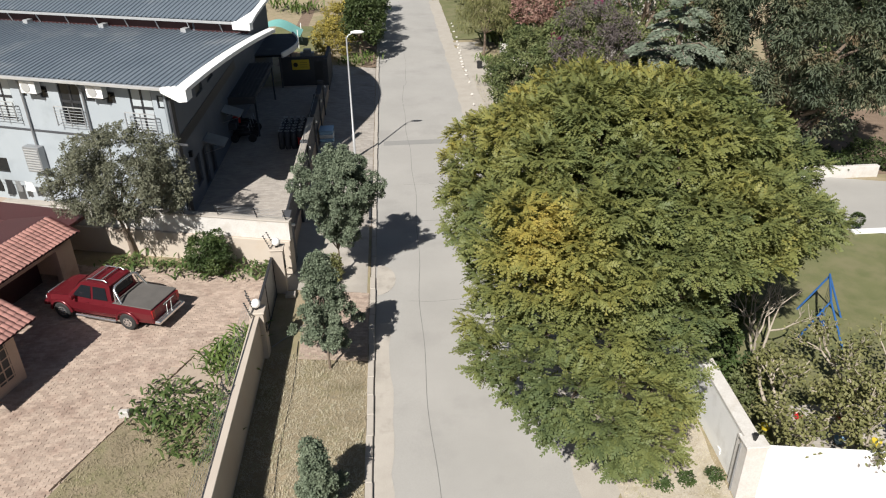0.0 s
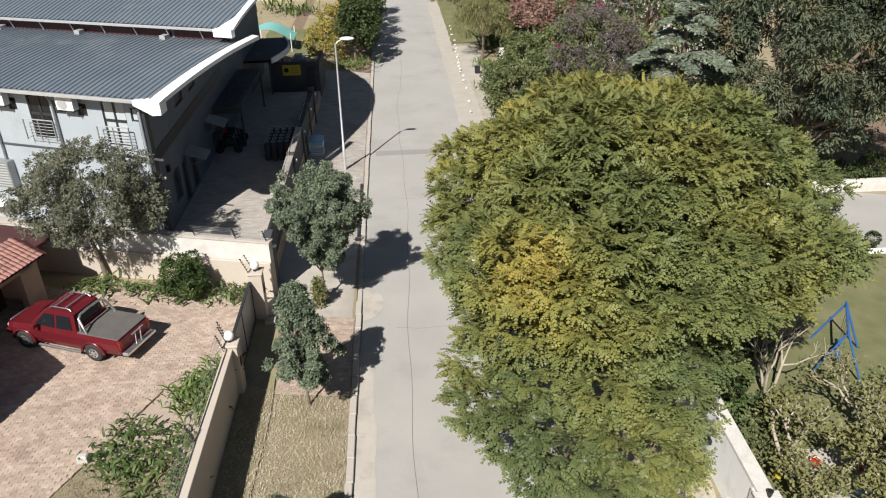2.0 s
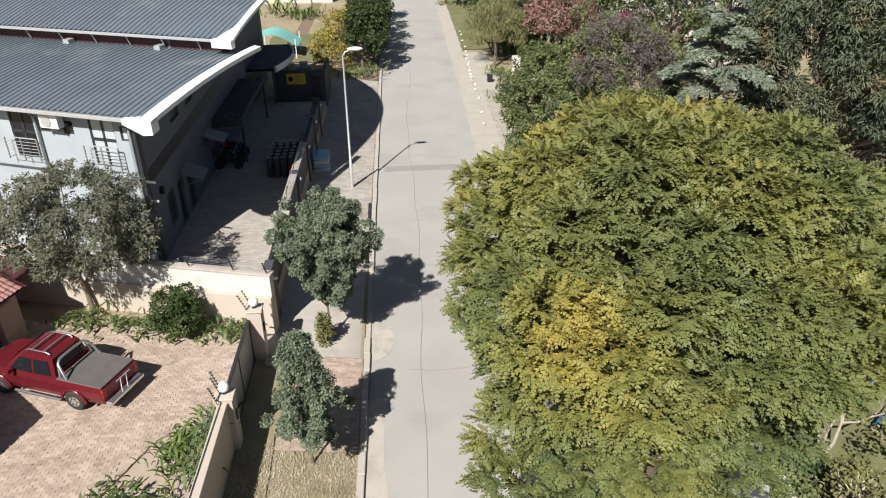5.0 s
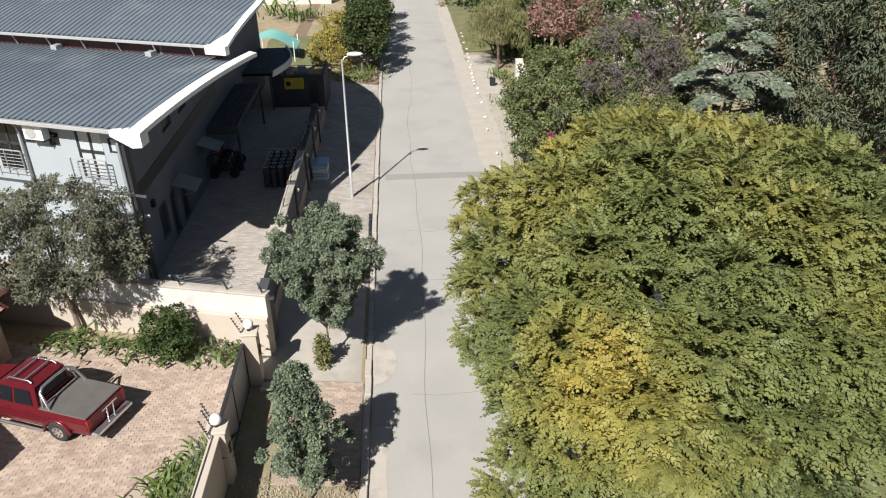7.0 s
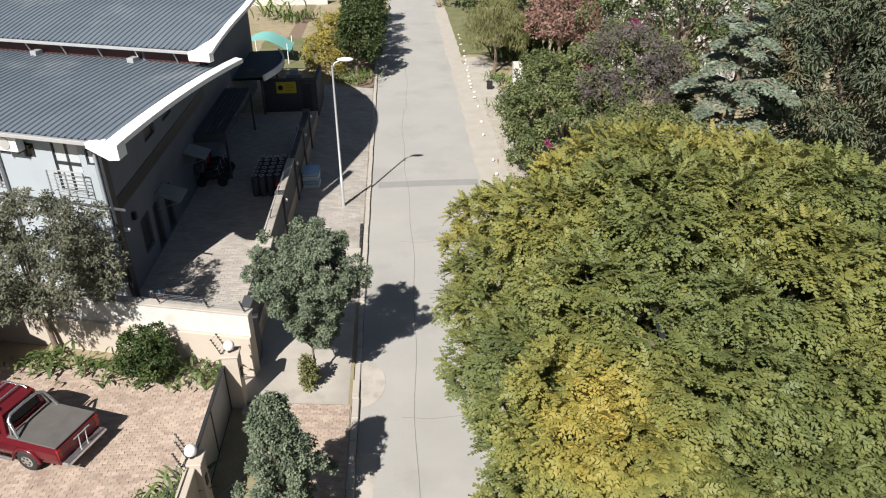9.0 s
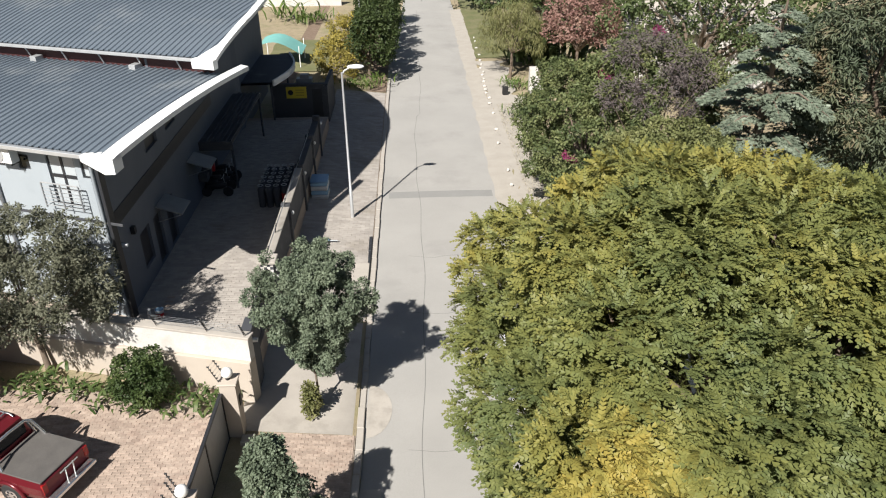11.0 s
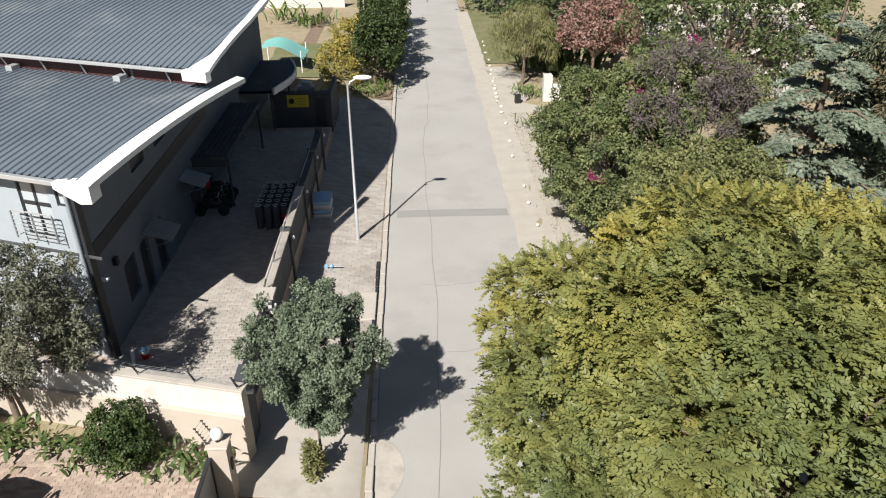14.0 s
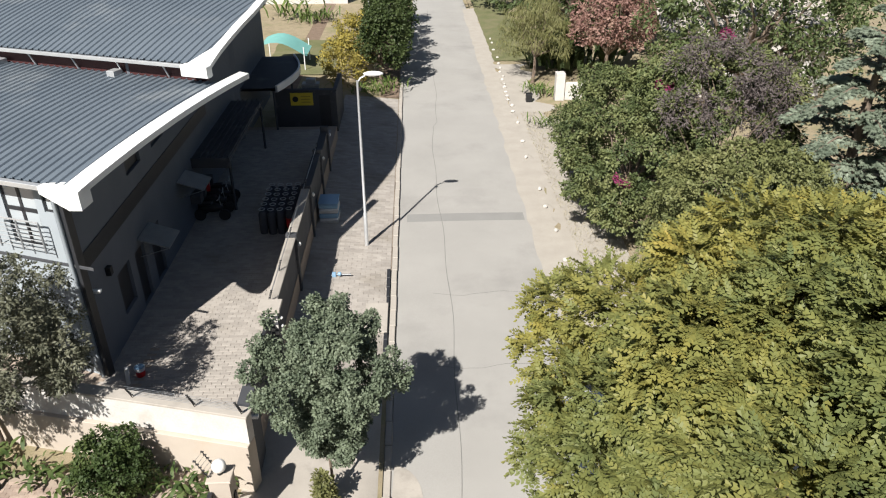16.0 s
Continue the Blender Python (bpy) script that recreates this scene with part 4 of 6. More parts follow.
by_wall(part("security_camera", Build().box((0.0, 0.25, 4.05), (0.32, 0.37, 4.17), 0.02), WHITE, office))
by_wall(part("wall_lamp", Build().box((0.0, 1.5, 3.9), (0.16, 1.7, 4.2), 0.02), BLACK, office))


def arc(v, v0, z0, v1, z1, sag):
    k = (v - v0) / (v1 - v0)
    return z0 + (z1 - z0) * k + sag * 4 * k * (1 - k)


def ribbed(v0, v1, zf, x0, x1, pitch=0.27, edge=None, steps=16):
    """Sheet metal with standing ribs that follow the curve."""
    b = Build()
    vs = np.linspace(v0, v1, steps)
    lim = edge or (lambda v: x1)
    xs = []
    x = x0
    while x < x1:
        xs += [(x, 0.0), (x + pitch * 0.72, 0.0), (x + pitch * 0.80, 0.05), (x + pitch * 0.92, 0.05)]
        x += pitch
    b.grid([[(min(xx, lim(v)), v, zf(v) + h) for xx, h in xs] for v in vs], smooth=False)
    b.grid([[(xs[0][0], v, zf(v) - 0.06), (min(xs[-1][0], lim(v)), v, zf(v) - 0.06)] for v in vs], smooth=False)
    return b


def low_arc(v):
    return arc(v, -0.55, 7.92, 6.5, 8.66, 0.14)


def high_arc(v):
    return arc(v, 6.2, 9.28, 21.0, 10.0, 0.95)


part("lower_roof", ribbed(-0.5, 6.5, low_arc, -W, 0.42), ROOFMETAL, office, "dark grey-blue ribbed metal roof sheet")
def roof_edge(v):
    """The bowed street-side edge of the upper roof."""
    return float(np.interp(v, (6, 7, 10.2, 12, 14.4, 16, 17.7, 19.5, 20.8, 23, 25, 27), (0.42, 0.25, -0.15, -0.58, -1.34, -1.95, -2.74, -3.8, -4.7, -6.5, -8.4, -10.4)))


part("upper_roof", ribbed(6.25, 26.0, high_arc, -W, 0.3, edge=lambda v: roof_edge(v) - 0.12, steps=44), ROOFMETAL, office, "dark grey-blue ribbed metal roof sheet")
part("clerestory", Build().box((-W, 6.55, 8.5), (-0.1, 6.7, 9.2)), MAROON, office, "dark maroon strip between the roofs")
for x in np.arange(1.5, W, 1.85):
    part("strut", Build().tube([(-x, 6.22, 9.24), (-x, 6.5, 8.7)], 0.03, 6), GALV, office)
for x in (3.3, 8.2, 13):
    part("vent_box", Build().box((-x - 0.3, 6.0, 8.66), (-x, 6.4, 8.86), 0.01), GALV, office)
part("gutter", Build().box((-W, -0.68, 7.78), (0.3, -0.52, 7.92), 0.01), GALV, office)
part("upper_gutter", Build().box((-W, 6.1, 9.16), (-0.56, 6.22, 9.28), 0.01), GALV, office)


def barge(v0, v1, zf, outer, wide, deep):
    """A curved board: its broad top face and a shallow lip along the outer edge."""
    b = Build()
    vs = np.linspace(v0, v1, 26)
    row = lambda v: [(outer(v) - wide(v), v, zf(v) + 0.09), (outer(v), v, zf(v) + 0.05), (outer(v), v, zf(v) - deep), (outer(v) - wide(v), v, zf(v) - deep - 0.05)]
    b.grid([row(v) + row(v)[:1] for v in vs], smooth=False)
    for v in (v0, v1):
        b.add(row(v), [(0, 1, 2, 3)])
    return b


part("lower_bargeboard", barge(-0.6, 7.6, low_arc, lambda v: 0.86, lambda v: 0.5 - 0.022 * max(0, v), 0.12), WHITE, office, "thick white curved bargeboard")
part("upper_bargeboard", barge(6.0, 20.0, high_arc, roof_edge, lambda v: 0.27 + 0.6 * max(0, (7.2 - v) / 1.2), 0.09), WHITE, office, "thick white curved bargeboard")
part("corner_fascia", Build().add([(-0.4, -0.72, 7.93), (0.86, -0.72, 7.93), (0.86, -0.72, 7.42), (0.45, -0.72, 7.36), (-0.4, -0.72, 7.72), (-0.4, -0.3, 7.93), (0.86, -0.3, 8.0), (0.86, -0.3, 7.5), (0.45, -0.3, 7.42), (-0.4, -0.3, 7.76)], [(4, 3, 2, 1, 0), (5, 6, 7, 8, 9), (0, 1, 6, 5), (1, 2, 7, 6), (2, 3, 8, 7), (3, 4, 9, 8), (4, 0, 5, 9)]), WHITE, office)
part("upper_corner_fascia", Build().box((-0.55, 5.9, 8.95), (0.42, 6.2, 9.33), 0.02), WHITE, office)
# these walls carry the same shade in their plaster colour
by_wall(part("upper_side_wall", Build().box((-0.22, 7.0, 7.955), (0.0, 14.5, 9.3)).box((-0.22, 14.502, 0.9), (0.0, 26.0, 8.7)).box((-0.22, 26.002, 0.9), (0.0, 29.5, 7.6)), SHADEDGREY, office))
part("rear_block", Build().box((-W, D + 0.02, Z0), (-7.5, 19.5, 9.4)), SHADEDGREY, office)


def awning(y0, y1, z, out, parent):
    a = part("awning", Build().add([(0.03, y0, z), (out, y0, z - 0.35), (out, y1, z - 0.35), (0.03, y1, z), (0.03, y0, z - 0.05), (out, y0, z - 0.4), (out, y1, z - 0.4), (0.03, y1, z - 0.05)],
                                   [(0, 1, 2, 3), (7, 6, 5, 4), (0, 4, 5, 1), (1, 5, 6, 2), (2, 6, 7, 3)]), GREYSTEEL, parent)
    by_wall(a)
    for y in (y0 + 0.03, y1 - 0.06):
        part("stay", Build().tube([(0.03, y, z - 0.7), (out - 0.05, y, z - 0.4)], 0.015, 5), GREYSTEEL, a)


awning(4.2, 5.5, 3.75, 1.05, office)
awning(9.0, 10.3, 3.75, 1.05, office)
cn = thing("entrance_canopy", "long slatted entrance canopy on the dark side of the office", "canopy", at=(-13.0, 36.2, -0.9))
part("deck", Build().box((-0.6, 7.2, 4.6), (2.6, 15.2, 4.72), 0.01), CHARCOAL, cn)
for i in range(6):
    part("slat", Build().box((1.3 + 0.24 * i, 7.2, 4.723), (1.36 + 0.24 * i, 15.2, 4.79), 0.004), CHARCOAL, cn)
part("fascia", Build().box((-0.6, 7.1, 4.3), (2.6, 7.19, 4.75), 0.01), CHARCOAL, cn)
for y in (7.4, 14.9):
    part("post", Build().tube([(2.5, y, 2.16), (2.5, y, 4.6)], 0.06, 8), CHARCOAL, cn)
cc = thing("curved_canopy", "dark canopy with a white curved front edge", "canopy", at=(-13.5, 58.2, 0.45))
b = Build()
arcp = [(3.4 + 0.75 * math.sin(math.pi * k / 14), -4.6 + 7.0 * k / 14) for k in range(15)]
b.grid([[(-2.0, y, 3.3), (x, y, 3.35)] for x, y in arcp], smooth=False)
b.grid([[(-2.0, y, 3.2), (x, y, 3.2)] for x, y in arcp], smooth=False)
part("deck", b, CHARCOAL, cc)
part("white_edge", Build().grid([[(x, y, 3.12), (x + 0.1, y, 3.12), (x + 0.1, y, 3.5), (x, y, 3.5), (x, y, 3.12)] for x, y in arcp], smooth=False), WHITE, cc)
for y in (-4.2, 2.0):
    part("post", Build().tube([(3.2, y, 0), (3.2, y, 3.2)], 0.06, 8), CHARCOAL, cc)

# signed charcoal enclosure at the end of the yard
en = thing("bin_enclosure", "charcoal plastered enclosure with a yellow sign", "enclosure")
part("front", Build().box((-10.6, 55.7, 0.4), (-7.3, 55.95, 3.0), 0.012), CHARCOAL, en)
part("side", Build().box((-7.3, 55.7, 0.4), (-7.05, 59.8, 2.9), 0.012), CHARCOAL, en)
part("coping", Build().box((-10.65, 55.66, 3.002), (-7.0, 56.0, 3.07), 0.012), CHARCOAL, en)
part("door", Build().box((-8.05, 55.66, 0.5), (-7.4, 55.695, 2.75), 0.006), DARKPAINT, en)
sg = part("sign", Build().box((-9.7, 55.655, 2.15), (-8.4, 55.69, 2.9), 0.006), YELLOW, en, "yellow sign with a round black mark")
part("disc", Build().tube([(-9.42, 55.65, 2.53), (-9.42, 55.64, 2.53)], 0.17, 20), BLACK, sg)
for k in range(3):
    part("text_bar", Build().box((-9.1, 55.645, 2.66 - 0.17 * k), (-8.55, 55.653, 2.72 - 0.17 * k)), plain("faded_ink", (0.35, 0.27, 0.03), 0.6), sg)
mb = thing("meter_box", "grey meter box behind the enclosure", "box", at=(-8.6, 56.7, 2.85))
part("box", Build().box((-0.5, -0.3, 0), (0.5, 0.3, 0.35), 0.02), GREYSTEEL, mb)
part("lid", Build().box((-0.25, -0.2, 0.352), (0.3, 0.2, 0.6), 0.02), GREYSTEEL, mb)

# gas cylinders in the shade, crates of bottles outside the wall
for i in range(4):
    for k in range(6):
        c = thing("gas_cylinder", "dark steel gas cylinder with a ring collar, standing in rows", "gas cylinder", "gas cylinders by the wall", (-8.85 + 0.37 * i + 0.04 * math.sin(k * 3), 41.3 + 0.5 * k + 0.05 * math.sin(i * 5), 1.28))
        if i == 0 and k == 0:
            cyl_m = Build().tube([(0, 0, 0), (0, 0, 0.05), (0, 0, 0.85), (0, 0, 0.97), (0, 0, 1.02)], [0.15, 0.165, 0.165, 0.12, 0.05], 14).mesh("cylinder")
            cyl_m.materials.append(CHARCOAL)
            ring_m = Build().tube([(0.12 * math.cos(a), 0.12 * math.sin(a), 1.1) for a in np.linspace(0, 2 * math.pi, 15)], 0.016, 5).mesh("collar")
            ring_m.materials.append(GALV)
        part("body", cyl_m, None, c)
        part("collar", ring_m, None, c)
        if k == 0 and i == 3:
            part("band", Build().tube([(0, 0, 0.25), (0, 0, 0.7)], 0.169, 14), REDPLASTIC, c, "red painted band")
crate = thing("bottle_stack", "stack of clear bottle packs in blue wrapping on the paving", "bottle stack", at=(-6.45, 44.2, 0.44))
for k in range(4):
    part("pack", Build().box((-0.42, -0.5, 0.24 * k), (0.42, 0.5, 0.24 * k + 0.225), 0.05), BLUEPLASTIC if k % 2 else GALV, crate)
part("tray", Build().box((-0.45, -0.53, 0.97), (0.45, 0.53, 1.0), 0.01), BLUEPLASTIC, crate)
bk = thing("bucket", "white bucket with red paint near the corner of the office", "bucket", at=(-11.0, 32.0, 1.28))
part("pail", Build().tube([(0, 0, 0), (0, 0, 0.2)], [0.13, 0.145], 16), REDPLASTIC, bk)
part("rim", Build().tube([(0, 0, 0.202), (0, 0, 0.32)], [0.147, 0.165], 16), WHITE, bk)
part("contents", Build().tube([(0, 0, 0.321), (0, 0, 0.325)], 0.15, 16), BLUEPLASTIC, bk)
bt = thing("upright_pipe", "short white pipe standing by the wall", "pipe", at=(-11.25, 31.6, 1.28))
part("pipe", Build().tube([(0, 0, 0), (0.05, 0, 0.6)], 0.06, 10), WHITE, bt)
tp = thing("tap_stand", "low garden tap lying across the paving", "tap", at=(-5.65, 39.1, 0.36))
part("pipe", Build().tube([(-0.5, 0, 0.05), (-0.1, 0.02, 0.12), (0.5, 0.03, 0.1)], 0.035, 6), GREYSTEEL, tp)
part("valve", Build().ball((0.05, 0, 0.15), 0.09, 8, 6).box((-0.25, -0.06, 0.03), (-0.1, 0.1, 0.2), 0.01), BLUEPLASTIC, tp)
for i, (v, s) in enumerate(((5.0, 1), (5.7, 1), (6.4, 1), (7.0, 1))):
    mo = thing("scooter", "dark parked delivery scooter against the office wall", "scooter", "scooters at the wall", pose(-11.3, 37.6 + v, 1.28, 0, 0, 12 * math.sin(i * 7)))
    part("body", Build().ball((0, 0, 0.6), (0.55, 0.16, 0.2), 12, 8).box((-0.5, -0.16, 0.75), (0.1, 0.16, 0.84), 0.04), BLACK, mo)
    for x in (-0.5, 0.55):
        part("wheel", Build().tube([(x, -0.05, 0.25), (x, 0.05, 0.25)], 0.25, 14), RUBBER, mo)
    part("handlebar", Build().tube([(0.5, 0, 0.3), (0.4, 0, 1.0), (0.38, -0.3, 1.05)], 0.02, 6).tube([(0.4, 0, 1.0), (0.38, 0.3, 1.05)], 0.02, 6), GALV, mo)
    part("box", Build().box((-0.75, -0.22, 0.85), (-0.3, 0.22, 1.25), 0.03), REDPLASTIC if i == 2 else CHARCOAL, mo)
ln = thing("washing_line", "dark laundry hanging below the office windows", "laundry", at=BM)
part("line", Build().tube([(-13.5, -0.5, 2.6), (-8.5, -0.5, 2.55)], 0.01, 4), GREYSTEEL, ln)
for x, w, h, m in ((-11.2, 0.4, 0.7, BLACK), (-10.6, 0.5, 0.8, DARKPAINT), (-10.0, 0.35, 0.6, GREYSTEEL), (-9.4, 0.5, 0.5, WHITE)):
    part("cloth", Build().grid([[(x + w * i / 5, -0.5 + 0.04 * math.sin(i * 2.3 + k), 2.58 - h * k / 4) for i in range(6)] for k in range(5)]), m, ln)

# ---- street lamp ----
sl = thing("street_lamp", "tall white steel street lamp with one short arm", "street lamp", at=(-4.67, 41.9, 0.22))
part("pole", Build().tube([(0, 0, 0), (0, 0, 1.6), (0, 0, 1.62), (0, 0, 7.3)], [0.085, 0.08, 0.06, 0.045], 12), GALV, sl)
part("arm", Build().tube([(0, 0, 7.2), (0.12, 0.05, 7.38), (0.3, 0.1, 7.45)], 0.03, 8), GALV, sl)
part("head", Build().ball((0.62, 0.2, 7.5), (0.4, 0.16, 0.1), 14, 8), WHITE, sl)
part("photocell", Build().tube([(0.1, 0, 6.9), (0.1, 0, 7.0)], 0.05, 8), BLACK, sl)

# ---- pickup truck ----
TM = Matrix.Translation((-12.22, 24.47, 0.86)) @ pose(0, 0, 0, 0, 0, 159.5)
tr = thing("pickup_truck", "red double-cab pickup with a black load cover and chrome bars", "pickup truck", at=TM)


def loft(sections, caps=True):
    """Rings of points along x joined into a shell."""
    b = Build()
    n = len(sections[0])
    v = [p for s in sections for p in s]
    f = [(i * n + j, i * n + (j + 1) % n, (i + 1) * n + (j + 1) % n, (i + 1) * n + j) for i in range(len(sections) - 1) for j in range(n)]
    b.add(v, [tuple(reversed(q)) for q in f], False)
    if caps:
        b.add(sections[0], [tuple(range(n))])
        b.add(sections[-1], [tuple(reversed(range(n)))])
    return b


def ring(x, w, z0, z1, tuck=0.06, top=0.07):
    return [(x, -w + tuck, z0), (x, w - tuck, z0), (x, w, z0 + 0.2), (x, w, z1 - 0.18), (x, w - top, z1), (x, -w + top, z1), (x, -w, z1 - 0.18), (x, -w, z0 + 0.2)]


body = loft([ring(-1.15, 0.80, 0.45, 0.98), ring(-1.1, 0.84, 0.42, 1.02), ring(-0.4, 0.86, 0.4, 1.04), ring(0.6, 0.86, 0.4, 1.06), ring(1.6, 0.86, 0.38, 1.08), ring(2.35, 0.86, 0.38, 1.1), ring(2.7, 0.85, 0.4, 1.06), ring(3.4, 0.83, 0.42, 0.98), ring(3.68, 0.76, 0.45, 0.9), ring(3.74, 0.70, 0.5, 0.8)])
part("body", body, REDCAR, tr, "glossy dark red bodywork")
cab = loft([[(0.62, -0.74, 1.0), (0.62, 0.74, 1.0), (0.70, 0.60, 1.66), (0.70, -0.60, 1.66)], [(0.85, -0.78, 1.02), (0.85, 0.78, 1.02), (0.95, 0.62, 1.71), (0.95, -0.62, 1.71)], [(1.9, -0.79, 1.05), (1.9, 0.79, 1.05), (1.75, 0.62, 1.72), (1.75, -0.62, 1.72)], [(2.6, -0.76, 1.05), (2.6, 0.76, 1.05), (1.98, 0.60, 1.66), (1.98, -0.60, 1.66)]])
part("cab", cab, REDCAR, tr)
for s in (1, -1):
    part("side_glass", Build().add([(0.78, s * 0.775, 1.1), (1.42, s * 0.79, 1.1), (1.40, s * 0.672, 1.58), (0.86, s * 0.665, 1.58)], [(0, 1, 2, 3) if s > 0 else (3, 2, 1, 0)]), GLASS, tr)
    part("side_glass", Build().add([(1.52, s * 0.795, 1.1), (2.35, s * 0.79, 1.12), (1.92, s * 0.665, 1.58), (1.5, s * 0.672, 1.58)], [(0, 1, 2, 3) if s > 0 else (3, 2, 1, 0)]), GLASS, tr)
    part("side_step", Build().tube([(0.45, s * 0.93, 0.36), (2.25, s * 0.93, 0.36)], 0.05, 8), CHROME, tr)
    part("mirror", Build().box((2.12, s * 0.98 - 0.1, 1.08), (2.24, s * 0.98 + 0.1, 1.25), 0.03), REDCAR, tr)
    part("tail_light", Build().box((-1.165, s * 0.74 - 0.07, 0.66), (-1.1, s * 0.74 + 0.07, 0.98), 0.01), REDLAMP, tr)
    part("headlight", Build().box((3.55, s * 0.6 - 0.14, 0.7), (3.72, s * 0.6 + 0.12, 0.86), 0.03), CLEARLAMP, tr)
    part("roof_rail", Build().tube([(0.85, s * 0.5, 1.73), (0.95, s * 0.5, 1.80), (1.65, s * 0.5, 1.80), (1.75, s * 0.5, 1.73)], 0.025, 8), CHROME, tr)
    part("sports_bar", Build().tube([(0.18, s * 0.76, 1.07), (0.46, s * 0.66, 1.56), (0.5, s * 0.5, 1.66), (0.5, 0, 1.68)], 0.045, 8).tube([(0.46, s * 0.72, 1.07), (0.52, s * 0.62, 1.5)], 0.03, 8), CHROME, tr, "brushed chrome roll bar")
    for x in (0.9, 1.6):
        part("door_handle", Build().box((x, s * 0.865 - 0.012, 0.95), (x + 0.13, s * 0.865 + 0.014, 0.98), 0.005), REDCAR, tr)
    for x in (0, 2.95):
        arch = [(x + 0.46 * math.cos(a), s * 0.875, 0.37 + 0.44 * math.sin(a)) for a in np.linspace(0.05, math.pi - 0.05, 12)]
        part("wheel_arch", Build().tube(arch, 0.055, 6), REDCAR, tr)
        wh = part("wheel", Build().tube([(x, s * 0.66, 0.36), (x, s * 0.70, 0.36), (x, s * 0.86, 0.36), (x, s * 0.89, 0.36)], [0.32, 0.36, 0.36, 0.32], 20), RUBBER, tr)
        part("rim", Build().tube([(x, s * 0.885, 0.36), (x, s * 0.9, 0.36)], [0.21, 0.16], 16), CHROME, wh)
        for k in range(6):
            a = k * math.pi / 3
            part("spoke_gap", Build().box((x + 0.12 * math.cos(a) - 0.03, s * 0.903 - 0.004, 0.36 + 0.12 * math.sin(a) - 0.03), (x + 0.12 * math.cos(a) + 0.03, s * 0.903 + 0.004, 0.36 + 0.12 * math.sin(a) + 0.03), 0.003), BLACK, wh)
part("windscreen", Build().add([(2.5, 0.68, 1.12), (2.5, -0.68, 1.12), (2.05, -0.55, 1.62), (2.05, 0.55, 1.62)], [(3, 2, 1, 0)]).add([(2.53, 0.68, 1.115), (2.53, -0.68, 1.115), (2.08, -0.55, 1.625), (2.08, 0.55, 1.625)], [(0, 1, 2, 3)]), GLASS, tr)
part("rear_window", Build().box((0.6, -0.55, 1.2), (0.64, 0.55, 1.58)), GLASS, tr)
part("load_cover", Build().box((-1.12, -0.80, 1.03), (0.56, 0.80, 1.075), 0.015), CANVAS, tr, "dusty black canvas load cover")
for s in (1, -1):
    part("roof_bar", Build().box((1.28 + 0.22 * s, -0.52, 1.78), (1.34 + 0.22 * s, 0.52, 1.83), 0.01), CHROME, tr)
part("tailgate_handle", Build().box((-1.18, -0.1, 0.82), (-1.15, 0.1, 0.9), 0.008), BLACK, tr)
part("rear_bumper", Build().box((-1.38, -0.78, 0.4), (-1.16, 0.78, 0.54), 0.03), CHROME, tr)
part("bike_rack", Build().tube([(-1.25, 0.12, 0.55), (-1.3, 0.12, 1.05)], 0.016, 6).tube([(-1.25, -0.15, 0.55), (-1.3, -0.15, 1.05)], 0.016, 6).tube([(-1.3, 0.3, 1.02), (-1.3, -0.32, 1.02)], 0.016, 6), GALV, tr)
part("front_bumper", Build().box((3.62, -0.78, 0.42), (3.84, 0.78, 0.64), 0.05), REDCAR, tr)
part("bull_bar", Build().tube([(3.8, -0.45, 0.5), (3.88, -0.42, 0.78), (3.88, 0.42, 0.78), (3.8, 0.45, 0.5)], 0.03, 8), CHROME, tr)
part("underbody", Build().box((-1.0, -0.62, 0.26), (3.5, 0.62, 0.46), 0.03), BLACK, tr)

# ---- white hatchback on the street ----
CM = Matrix.Translation((2.3, 29.2, 0.03)) @ pose(0, 0, 0, 0, 0, -90)
hc = thing("hatchback_car", "small white hatchback car on the street beside the big tree", "car", at=CM)
part("body", loft([ring(-1.95, 0.74, 0.35, 0.72), ring(-1.8, 0.8, 0.25, 0.9), ring(-1.0, 0.82, 0.22, 0.96), ring(0.8, 0.82, 0.22, 0.94), ring(1.5, 0.8, 0.24, 0.86), ring(1.85, 0.74, 0.3, 0.72), ring(1.93, 0.66, 0.35, 0.6)]), WHITECAR, hc)
part("cabin", loft([[(-1.75, -0.68, 0.9), (-1.75, 0.68, 0.9), (-1.35, 0.52, 1.40), (-1.35, -0.52, 1.40)], [(-0.9, -0.72, 0.92), (-0.9, 0.72, 0.92), (-0.8, 0.56, 1.48), (-0.8, -0.56, 1.48)], [(0.3, -0.72, 0.92), (0.3, 0.72, 0.92), (0.0, 0.56, 1.46), (0.0, -0.56, 1.46)], [(1.0, -0.68, 0.9), (1.0, 0.68, 0.9), (0.25, 0.52, 1.40), (0.25, -0.52, 1.40)]]), WHITECAR, hc)
part("windscreen", Build().add([(0.95, 0.6, 0.95), (0.95, -0.6, 0.95), (0.33, -0.48, 1.385), (0.33, 0.48, 1.385)], [(0, 1, 2, 3)]), GLASS, hc)
